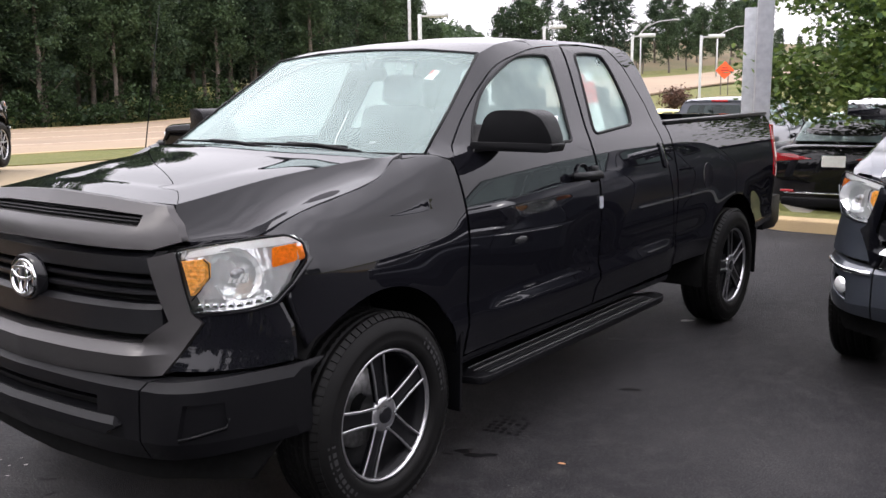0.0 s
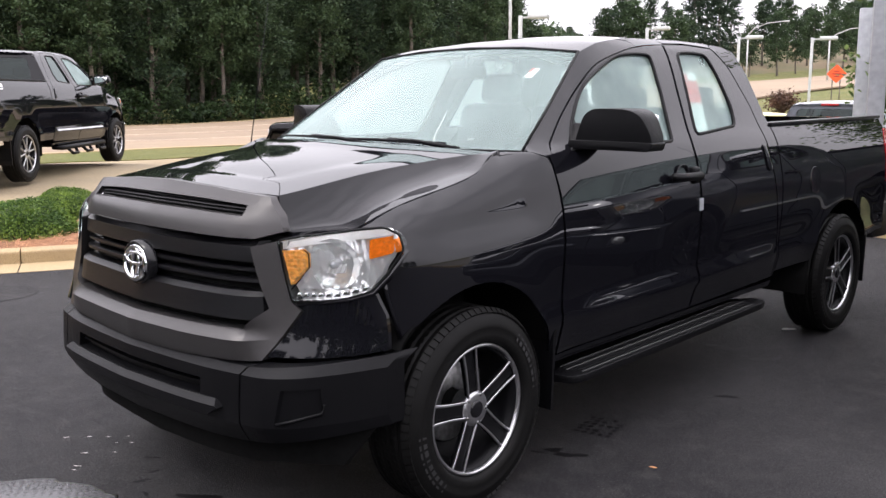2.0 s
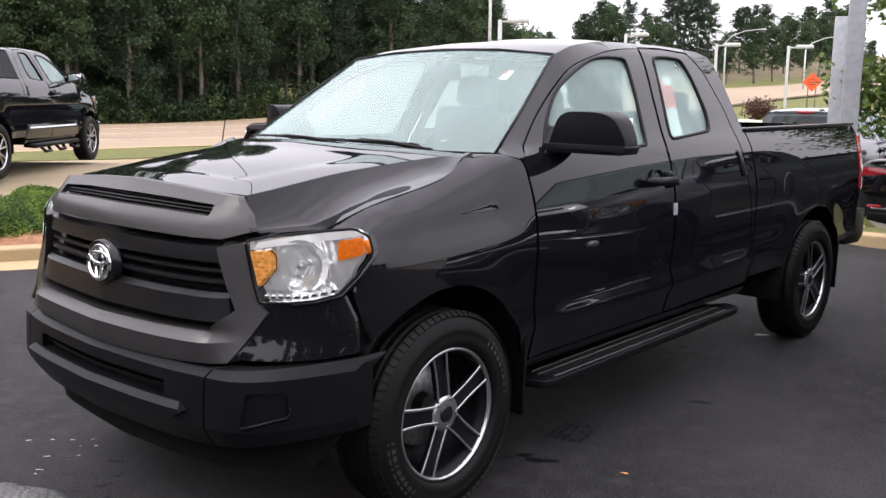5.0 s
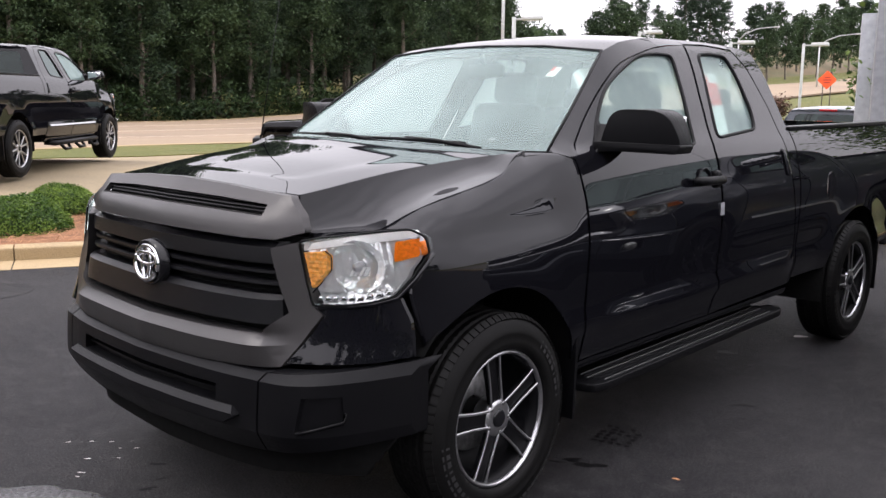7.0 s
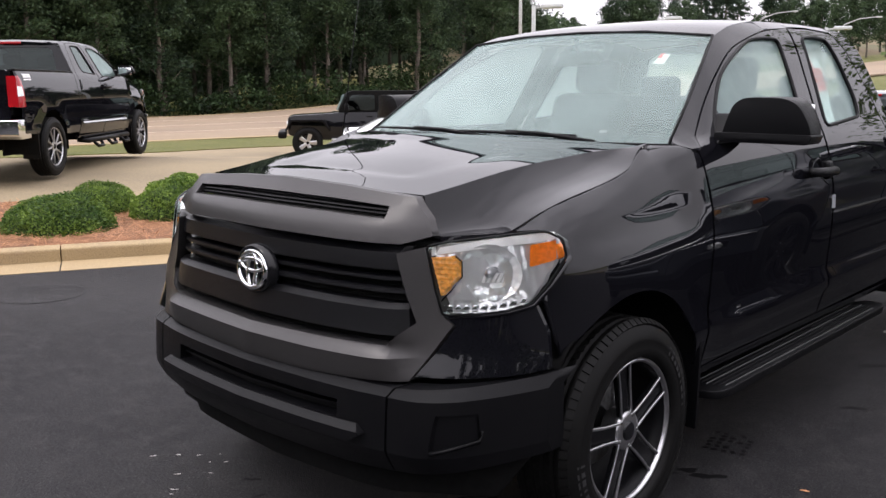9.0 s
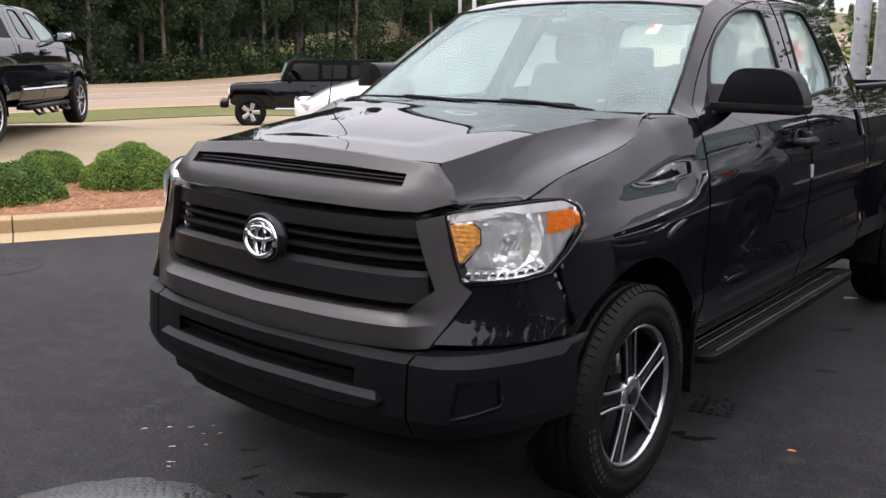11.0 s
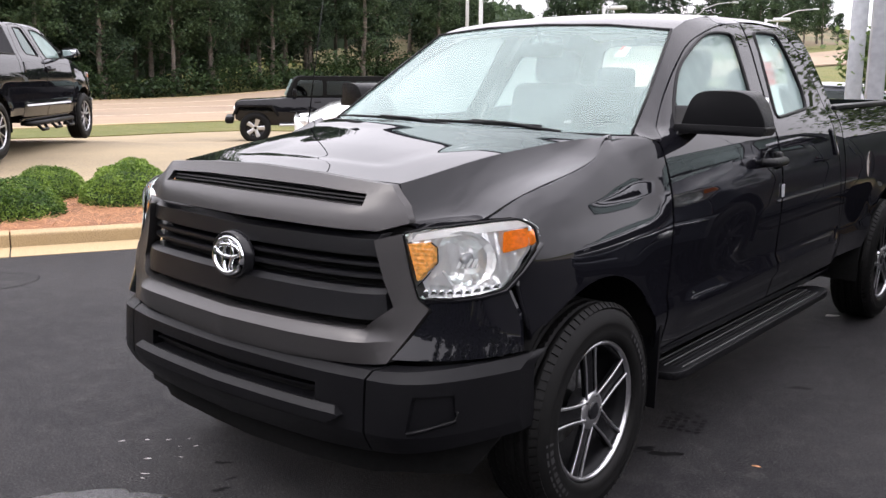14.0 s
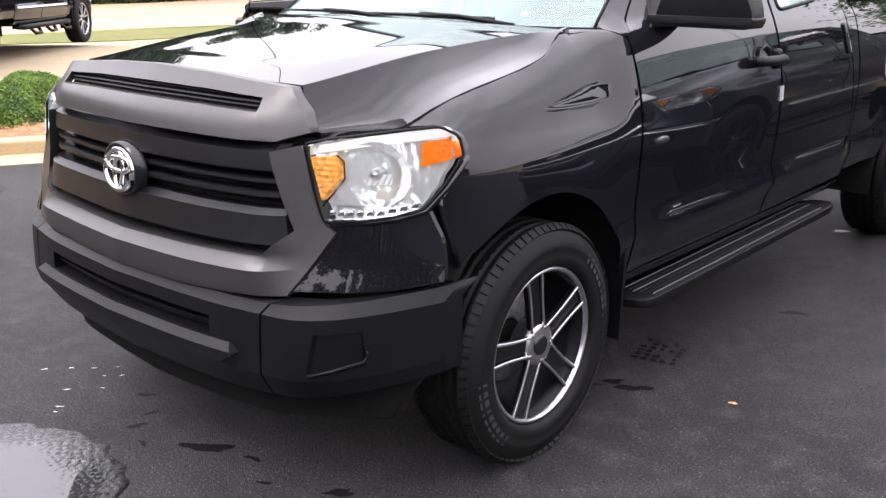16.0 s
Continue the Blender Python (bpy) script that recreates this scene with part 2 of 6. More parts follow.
def share(name, me, parent, m, label=""):
    """Another object on the same mesh."""
    ob = new(name, me)
    ob.parent, ob.matrix_basis = parent, m
    if label:
        tagged(ob, label)
    return ob


def thing(name, label, category, group="", m=None, kind=""):
    """An empty that holds a thing's parts."""
    ob = new(name)
    ob.empty_display_size = 0.2
    if m is not None:
        ob.matrix_basis = m
    return tagged(ob, label, category, group, kind)


def smooth(bm, flag=True):
    for f in bm.faces:
        f.smooth = flag
    return bm


def rounded(pts, r, n=4):
    """The polygon with its corners rounded by r."""
    out = []
    for i, p in enumerate(pts):
        p, a, b = Vector(p), Vector(pts[i - 1]), Vector(pts[(i + 1) % len(pts)])
        ra, rb = min(r, (a - p).length * 0.45), min(r, (b - p).length * 0.45)
        s, e = p + (a - p).normalized() * ra, p + (b - p).normalized() * rb
        for k in range(n + 1):
            t = k / n
            out.append(tuple(s * (1 - t) ** 2 + p * 2 * t * (1 - t) + e * t * t))
    return out


def sheet(polys, place, inward, step=0.05, depth=0.014, folds=()):
    """A panel: flat outlines cut into a fine grid, laid on a curved surface, its rim turned in by depth. folds: heights at which it has a sharp crease."""
    bm = bmesh.new()
    for poly in polys:
        bm.faces.new([bm.verts.new((u, v, 0)) for u, v in poly])
    bmesh.ops.remove_doubles(bm, verts=bm.verts, dist=1e-4)
    us, vs = [v.co.x for v in bm.verts], [v.co.y for v in bm.verts]
    su, sv = (step, step) if isinstance(step, float) else step
    for axis, lo, hi, st in ((0, min(us), max(us), su), (1, min(vs), max(vs), sv)):
        k = math.floor(lo / st) + 1
        while k * st < hi - 1e-4:
            co, no = [0, 0, 0], [0, 0, 0]
            co[axis], no[axis] = k * st, 1
            bmesh.ops.bisect_plane(bm, geom=bm.verts[:] + bm.edges[:] + bm.faces[:], plane_co=co, plane_no=no, dist=1e-5)
            k += 1
    sharp = []
    for f in folds:
        bmesh.ops.bisect_plane(bm, geom=bm.verts[:] + bm.edges[:] + bm.faces[:], plane_co=(0, f, 0), plane_no=(0, 1, 0), dist=1e-5)
        sharp += [e for e in bm.edges if all(abs(v.co.y - f) < 1e-4 for v in e.verts)]
    for e in sharp:
        e.smooth = False
    for v in bm.verts:
        v.co = place(v.co.x, v.co.y)
    bm.normal_update()
    inward = Vector(inward)
    for f in bm.faces:
        f.smooth = True
        if f.normal.dot(inward) > 0:
            f.normal_flip()
    if depth:
        rim = [e for e in bm.edges if e.is_boundary]
        made = bmesh.ops.extrude_edge_only(bm, edges=rim)["geom"]
        for e in rim:
            e.smooth = False
        for g in made:
            if isinstance(g, bmesh.types.BMVert):
                g.co += inward * depth
    return bm


def flipped(bm):
    """A mirror image across x = 0."""
    b = bm.copy()
    for v in b.verts:
        v.co.x = -v.co.x
    bmesh.ops.reverse_faces(b, faces=b.faces)
    return b


def pair(name, bm, material, parent, label=""):
    """A part and its mirror image on the other side."""
    other = flipped(bm)
    return part(name, bm, material, parent, label), part(name, other, material, parent, label)


def block(size, at=(0, 0, 0), bevel=0.01, turn=(0, 0, 0), segments=2):
    bm = bmesh.new()
    bmesh.ops.create_cube(bm, size=1, matrix=pose(*at, *turn) @ Matrix.Diagonal((*size, 1)))
    if bevel:
        bmesh.ops.bevel(bm, geom=bm.edges[:], offset=bevel, segments=segments, profile=0.5, affect="EDGES")
        smooth(bm)
    return bm


def merge(*bms):
    out = bms[0]
    for b in bms[1:]:
        me = bpy.data.meshes.new("tmp")
        b.to_mesh(me)
        b.free()
        out.from_mesh(me)
        bpy.data.meshes.remove(me)
    return out


def tube(points, r, sides=8, closed=False, taper=None):
    bm = bmesh.new()
    pts = [Vector(p) for p in points]
    n = len(pts)
    rings = []
    for i, p in enumerate(pts):
        a = pts[i - 1] if i or closed else p
        b = pts[(i + 1) % n] if i < n - 1 or closed else p
        d = (b - a).normalized()
        s = d.cross(Vector((0, 0, 1)) if abs(d.z) < 0.9 else Vector((1, 0, 0))).normalized()
        u = s.cross(d)
        rr = r if taper is None else r * (1 + (taper - 1) * i / (n - 1))
        rings.append([bm.verts.new(p + (s * math.cos(2 * math.pi * k / sides) + u * math.sin(2 * math.pi * k / sides)) * rr) for k in range(sides)])
    for i in range(n if closed else n - 1):
        a, b = rings[i], rings[(i + 1) % n]
        for k in range(sides):
            bm.faces.new((a[k], a[(k + 1) % sides], b[(k + 1) % sides], b[k]))
    if not closed:
        bm.faces.new(rings[0][::-1])
        bm.faces.new(rings[-1])
    return smooth(bm)


def lathe(profile, sides=64, close=False):
    """Turns (radius, x) points about the x axis."""
    bm = bmesh.new()
    rings = [[bm.verts.new((x, r * math.cos(2 * math.pi * k / sides), r * math.sin(2 * math.pi * k / sides))) for k in range(sides)] for r, x in profile]
    m = len(profile)
    for i in range(m if close else m - 1):
        a, b = rings[i], rings[(i + 1) % m]
        for k in range(sides):
            bm.faces.new((a[k], b[k], b[(k + 1) % sides], a[(k + 1) % sides]))
    bmesh.ops.recalc_face_normals(bm, faces=bm.faces)
    return smooth(bm)


def prism(outline, lo, hi, axis="z", bevel=0.0):
    """A flat outline given thickness along an axis."""
    turn = {"z": lambda u, v, w: (u, v, w), "y": lambda u, v, w: (u, w, v), "x": lambda u, v, w: (w, u, v)}[axis]
    bm = bmesh.new()
    a = [bm.verts.new(turn(u, v, lo)) for u, v in outline]
    b = [bm.verts.new(turn(u, v, hi)) for u, v in outline]
    bm.faces.new(a[::-1])
    bm.faces.new(b)
    for i in range(len(a)):
        j = (i + 1) % len(a)
        bm.faces.new((a[i], a[j], b[j], b[i]))
    bmesh.ops.recalc_face_normals(bm, faces=bm.faces)
    if bevel:
        bmesh.ops.bevel(bm, geom=bm.edges[:], offset=bevel, segments=2, profile=0.5, affect="EDGES", clamp_overlap=True)
        smooth(bm)
    return bm


# ---- pickup truck: y runs from the front axle to the rear, x to the driver's side ----
NOSE = curve((.40, -.905), (.5, -.925), (.68, -.915), (.8, -.875), (.98, -.84), (1.1, -.82), (1.2, -.785), (1.28, -.72))
PLAN = curve((0, 0), (.3, .02), (.5, .055), (.58, .08), (.65, .14), (.72, .19), (.8, .26), (.88, .36), (.95, .50), (1.0, .7))
BUMPER_PLAN = curve((0, 0), (.3, .015), (.5, .035), (.62, .058), (.735, .085), (.82, .15), (.88, .25), (.93, .38), (.957, .47), (1.0, .7))
FLANK = curve((.42, .89), (.5, .925), (.58, .945), (.66, .962), (.73, .955), (.85, .962), (1.0, .968), (1.1, .964), (1.2, .948), (1.3, .928), (1.36, .905), (1.42, .872), (1.6, .79), (1.8, .69), (1.86, .645), (1.9, .57))
SEAM_Z = curve((-.6, 1.09), (-.45, 1.137), (-.33, 1.19), (-.2, 1.23), (0, 1.272), (.12, 1.305), (.27, 1.374), (.5, 1.42))
SEAM_X = curve((-.6, .70), (-.45, .775), (-.3, .815), (-.1, .845), (.1, .855), (.27, .815), (.5, .86))
CREASE_X = curve((-.66, .585), (-.2, .615), (.1, .66), (.30, .79), (.4, .82))
CREASE_Z = curve((-.72, 1.25), (-.65, 1.256), (-.2, 1.318), (.1, 1.348), (.30, 1.372), (.4, 1.374))
ROOF_EDGE = curve((1.0, 1.785), (1.05, 1.80), (1.25, 1.852), (1.6, 1.884), (2.1, 1.888), (2.5, 1.868), (2.62, 1.83), (2.7, 1.80))
ROOF_TOP = curve((1.0, 1.82), (1.03, 1.832), (1.3, 1.886), (1.7, 1.916), (2.2, 1.916), (2.55, 1.892), (2.66, 1.86))
AXLES = (0.0, 3.70)
HUB_Z, ARCH = 0.40, 0.50


# how far the passenger's front corner of the truck being built stands out
CORNER = {"out": 0.0}


def front(x, z, out=0.0):
    # the passenger's side of the nose is pushed out a touch
    k = .020 * ease(.30, .62, -x) + CORNER["out"] * ease(.60, .72, -x)
    return Vector((x - k + math.copysign(.020 * ease(.64, .78, abs(x)), x), NOSE(z) + PLAN(abs(x)) - out - k, z))


def flank_x(y, z):
    x = FLANK(z)
    if y < .55 and z < 1.42:
        # the fender rolls over from a shoulder line; under the line it swells out again over the wheel
        zs = SEAM_Z(y)
        zc = min(1.125 + .035 * y, zs - .03)
        xc = FLANK(zc) - .032
        if z > zc:
            xt = xc + (SEAM_X(y) - xc) * ((z - zc) / (zs - zc)) ** 3.0
        elif z > zc - .10:
            xt = xc + (FLANK(zc - .10) - xc) * ease(-.01, .10, zc - z)
        else:
            xt = x
        x += (xt - x) * (1 - ease(.3, .55, y))
    if y < -.1:
        x -= .30 * ((-.1 - y) / .6) ** 2.6
    if z > 1.34:
        s = (y - .43 - (z - 1.37) * 1.44) / .34
        if s < 1:
            x -= (.075 - .13 * (z - 1.37)) * (1 - s) ** 2 * ease(1.352, 1.402, z)
    for yc in AXLES:
        r = math.hypot(y - yc, z - HUB_Z)
        if z > HUB_Z:
            x += .013 * math.exp(-((r - .48) / .12) ** 2)
    return x


def flank(y, z, out=0.0):
    # the lower door has a swelling that fades in towards the rocker
    swell = .020 * ease(.66, .80, y) * (1 - ease(2.60, 2.72, y)) * math.exp(-((z - .645 - .012 * (y - .7)) / .030) ** 2)
    return Vector((flank_x(y, z) + swell + out, y, z))


def screen(x, z, out=0.0):
    return Vector((x, .33 + .10 * (x / .83) ** 2 + (z - 1.37) * 1.523 - out, z + out * .4))


def hood_edge(y):
    """Half width and height of the hood's crease and of its side seam at y."""
    if y > -.45:
        xs, zs = SEAM_X(y) - .003, SEAM_Z(y)
    else:
        xs, zs = .772 + (y + .45) * .6, 1.137 + (y + .45) * .01
    return min(CREASE_X(y), xs - .004), CREASE_Z(y), xs, zs


def hood_point(y, u):
    """u from 0 at the middle to 1 at the crease and 2 at the side seam."""
    xe, ze, xs, zs = hood_edge(y)
    if u <= 1:
        a = u * xe
        edge = .36 + .20 * (y + .47)
        z = ze + .020 * (1 - u * u) - .005 * ease(edge + .05, edge - .03, a) * ease(-.52, -.46, y) * (1 - ease(-.2, .2, y))
        return Vector((a, y, z))
    s = u - 1
    return Vector((xe + (xs - xe) * s, y, ze + (zs - ze) * (1 - (1 - s) ** 4.2)))


def hood_bm():
    """The hood: a gently crowned top, a hard crease and steep flaring sides."""
    bm = bmesh.new()
    side_us = [1 + (k / 14) ** 1.4 for k in range(15)]
    us = [-u for u in side_us[:0:-1]] + [-1 + .0833333 * k for k in range(24)] + side_us
    rows = []
    n = 34
    for i in range(n + 1):
        f = i / n
        row = []
        for u in us:
            a = abs(u)
            front_y = -.703 + .071 * min(a, 1) ** 2
            back_y = .255 + .05 * min(a, 1) ** 2
            p = hood_point(front_y + (back_y - front_y) * f, a)
            row.append(bm.verts.new((math.copysign(p.x, u), p.y, p.z)))
        rows.append(row)
    for r0, r1 in zip(rows, rows[1:]):
        for k in range(len(us) - 1):
            bm.faces.new((r0[k], r0[k + 1], r1[k + 1], r1[k]))
    smooth(bm)
    bm.edges.ensure_lookup_table()
    crease = {v for row in rows for k, v in enumerate(row) if abs(abs(us[k]) - 1) < .01}
    for e in bm.edges:
        if e.verts[0] in crease and e.verts[1] in crease and abs(e.verts[0].co.y - e.verts[1].co.y) > .004:
            e.smooth = False
    bm.normal_update()
    rim = [e for e in bm.edges if e.is_boundary]
    made = bmesh.ops.extrude_edge_only(bm, edges=rim)["geom"]
    for e in rim:
        e.smooth = False
    for g in made:
        if isinstance(g, bmesh.types.BMVert):
            g.co.z -= .02
    return bm


def roof(u, y):
    ze, zc = ROOF_EDGE(y), ROOF_TOP(y)
    return Vector((u * flank_x(y, ze), y, ze + (zc - ze) * (1 - abs(u) ** 2.2)))


def flowing(pts, n=4):
    """An open line bent smoothly through its points."""
    out = []
    for i in range(len(pts) - 1):
        a, b, c, d = (Vector(pts[max(0, i - 1)]), Vector(pts[i]), Vector(pts[i + 1]), Vector(pts[min(len(pts) - 1, i + 2)]))
        for k in range(n):
            u = k / n
            out.append(tuple(.5 * (2 * b + (c - a) * u + (2 * a - 5 * b + 4 * c - d) * u * u + (3 * b - a - 3 * c + d) * u ** 3)))
    return out + [tuple(pts[-1])]


def mirror_pts(pts):
    return [(-u, v) for u, v in reversed(pts)]


def arch_pts(yc, a0, a1, n=18, r=ARCH):
    """Points of a wheel opening from angle a0 to a1 (degrees from the rear)."""
    return [(yc + r * math.cos(radians(a0 + (a1 - a0) * i / n)), HUB_Z + r * math.sin(radians(a0 + (a1 - a0) * i / n))) for i in range(n + 1)]


SPOKES = [100 + 72 * k for k in range(5)]


def polar(r, deg, x=0.0):
    return Vector((x, r * math.cos(radians(deg)), r * math.sin(radians(deg))))


def bar_between(a, b, w0, w1, thick, bend=0.0):
    """A bar with rounded edges lying in the wheel's face from a to b."""
    bm = bmesh.new()
    d = (b - a).normalized()
    s = Vector((1, 0, 0)).cross(d)
    rows = []
    for i in range(5):
        t = i / 4
        c = a.lerp(b, t) + s * bend * math.sin(math.pi * t)
        w = w0 + (w1 - w0) * t
        rows.append([bm.verts.new(c + s * w * p + Vector((q * thick, 0, 0))) for p, q in ((-1, -1), (-1, .5), (-.6, 1), (.6, 1), (1, .5), (1, -1))])
    for r0, r1 in zip(rows, rows[1:]):
        for k in range(6):
            bm.faces.new((r0[k], r0[(k + 1) % 6], r1[(k + 1) % 6], r1[k]))
    bm.faces.new(rows[0])
    bm.faces.new(rows[-1][::-1])
    bmesh.ops.recalc_face_normals(bm, faces=bm.faces)
    return bm


def wheel_meshes(style):
    """Barrel, tyre, lettering, lip, webs, spokes, cap and nuts, about the x axis, facing +x."""
    out = {}
    out["barrel"] = lathe([(.05, -.09), (.19, -.09), (.205, -.12), (.232, -.12), (.240, .06), (.250, .08), (.250, .095), (.244, .095), (.232, .05), (.215, -.06), (.12, -.065), (.05, -.065)], 48)
    w = .128
    prof = [(.222, -.105), (.245, -.122), (.29, -w), (.335, -w + .002), (.372, -.112), (.388, -.098), (.397, -.085)]
    for g in (-.062, -.022, .022, .062):
        prof += [(.3985, g - .006), (.388, g - .0045), (.388, g + .0045), (.3985, g + .006)]
    prof += [(.397, .085), (.388, .098), (.372, .112), (.345, .1225), (.335, w - .002), (.325, w - .001), (.318, w - .004), (.30, w), (.280, .1265), (.270, .120), (.265, .112), (.262, .10), (.250, .06)]
    tyre = lathe(prof, 72)
    blocks = []
    for k in range(76):
        a = 360 * k / 76
        m = Matrix.Rotation(radians(a), 4, "X")
        for sx in (-1, 1):
            b = bmesh.new()
            bmesh.ops.create_cube(b, size=1, matrix=m @ pose(sx * .098, 0, .3885, 0, sx * 38, 0) @ Matrix.Diagonal((.028, .0255, .012, 1)))
            blocks.append(b)
        for row, off in ((-.042, .3), (0, .6), (.042, .1)):
            b = bmesh.new()
            bmesh.ops.create_cube(b, size=1, matrix=m @ pose(row, 0, .3965, off * 3, 0, 14) @ Matrix.Diagonal((.024, .023, .006, 1)))
            blocks.append(b)
    out["tyre"], out["tread"] = tyre, merge(*blocks)
    letters = []
    for base in (184, 4):
        for i, wide in enumerate((1.2, 2.6, 3.4, 1.2, 3.0, 3.0, 2.6, 2.4, 1.2)):
            wide *= 1.3
            a = base + i * 5.6
            bm = bmesh.new()
            seg = 3
            for s in range(seg):
                a0, a1 = a - wide / 2 + wide * s / seg, a - wide / 2 + wide * (s + 1) / seg
                q = [polar(.312, a0, w + .0015), polar(.346, a0, w - .0045), polar(.346, a1, w - .0045), polar(.312, a1, w + .0015)]
                bm.faces.new([bm.verts.new(p) for p in q])
            letters.append(bm)
    out["tyre_lettering"] = merge(*letters)
    out["lip"] = lathe([(.246, .048), (.248, .060), (.253, .064), (.259, .063), (.262, .058), (.262, .045)], 72)
    webs, spokes = [], []
    for k, a in enumerate(SPOKES):
        if style == "double":
            web = bar_between(polar(.05, a, .034), polar(.249, a, .036), .030, .034, .008)
            webs.append(web)
            for sgn in (-1, 1):
                spokes.append(bar_between(polar(.066, a + sgn * 29, .047), polar(.250, a + sgn * 8.4, .053), .0045, .0052, .0035, bend=-sgn * .004))
        else:
            webs.append(bar_between(polar(.05, a, .030), polar(.228, a, .026), .02, .045, .010))
            for sgn in (-1, 1):
                spokes.append(bar_between(polar(.06, a + sgn * 8, .046), polar(.232, a + sgn * 16, .050), .010, .012, .008))
    out["webs"], out["spokes"] = webs, spokes
    out["hub"] = lathe([(.0, .049), (.052, .050), (.066, .048), (.070, .044), (.071, .02), (.07, -.02)], 40)
    out["cap"] = lathe([(.0, .056), (.026, .057), (.033, .055), (.035, .049)], 28)
    nut = lathe([(.0, .045), (.007, .045), (.009, .041), (.0095, .02)], 12)
    out["nut"] = nut
    out["disc"] = lathe([(.06, -.035), (.155, -.035), (.16, -.04), (.16, -.058), (.155, -.063), (.06, -.063)], 40)
    return out


WHEEL_DATA = {}


def keep(name, bm, material):
    me = bpy.data.meshes.new(name)
    bm.to_mesh(me)
    bm.free()
    me.materials.append(material)
    return me


def add_wheel(truck, m, style):
    if style not in WHEEL_DATA:
        d = wheel_meshes(style)
        face_metal = GLOSS_BLACK if style == "dark" else BRIGHT_METAL
        WHEEL_DATA[style] = {
            "barrel": keep("barrel", d["barrel"], PLASTIC), "tyre": keep("tyre", d["tyre"], RUBBER), "tread": keep("tread", d["tread"], RUBBER), "text": keep("tyre_lettering", d["tyre_lettering"], RUBBER_TEXT),
            "lip": keep("lip", d["lip"], face_metal), "webs": [keep("spoke_pocket", b, PLASTIC) for b in d["webs"]],
            "spokes": [keep("spoke", b, face_metal) for b in d["spokes"]], "hub": keep("hub", d["hub"], face_metal), "cap": keep("hub_cap", d["cap"], GLOSS_BLACK),
            "nut": keep("lug_nut", d["nut"], BRAKE), "disc": keep("brake_disc", d["disc"], BRAKE)}
    d = WHEEL_DATA[style]
    one = Matrix.Identity(4)
    w = share("wheel", d["barrel"], truck, m, "plain black alloy wheel" if style == "dark" else "black alloy wheel with bright machined spokes")
    share("tyre", d["tyre"], w, one, "black rubber tyre with ribbed tread")
    tagged(share("tread", d["tread"], w, one), kind="stuff")
    tagged(share("tyre_lettering", d["text"], w, one), kind="stuff")
    face = Matrix.Translation((.046, 0, 0))
    share("lip", d["lip"], w, face)
    for me in d["webs"]:
        share("spoke_pocket", me, w, face)
    for me in d["spokes"]:
        share("spoke", me, w, face)
    share("hub", d["hub"], w, face)
    share("hub_cap", d["cap"], w, face, "black centre cap")
    for a in SPOKES:
        p = polar(.058, a + 36)
        share("lug_nut", d["nut"], w, Matrix.Translation((.052, p.y, p.z)))
    share("brake_disc", d["disc"], w, one)
    part("brake_caliper", block((.06, .07, .12), (-.045, .12, .05), .012), BRAKE, w)


def ring_polys(outer, inner):
    """Splits the band between two outlines with equal counts of points into quads."""
    n = len(outer)
    return [[outer[i], outer[(i + 1) % n], inner[(i + 1) % n], inner[i]] for i in range(n)]


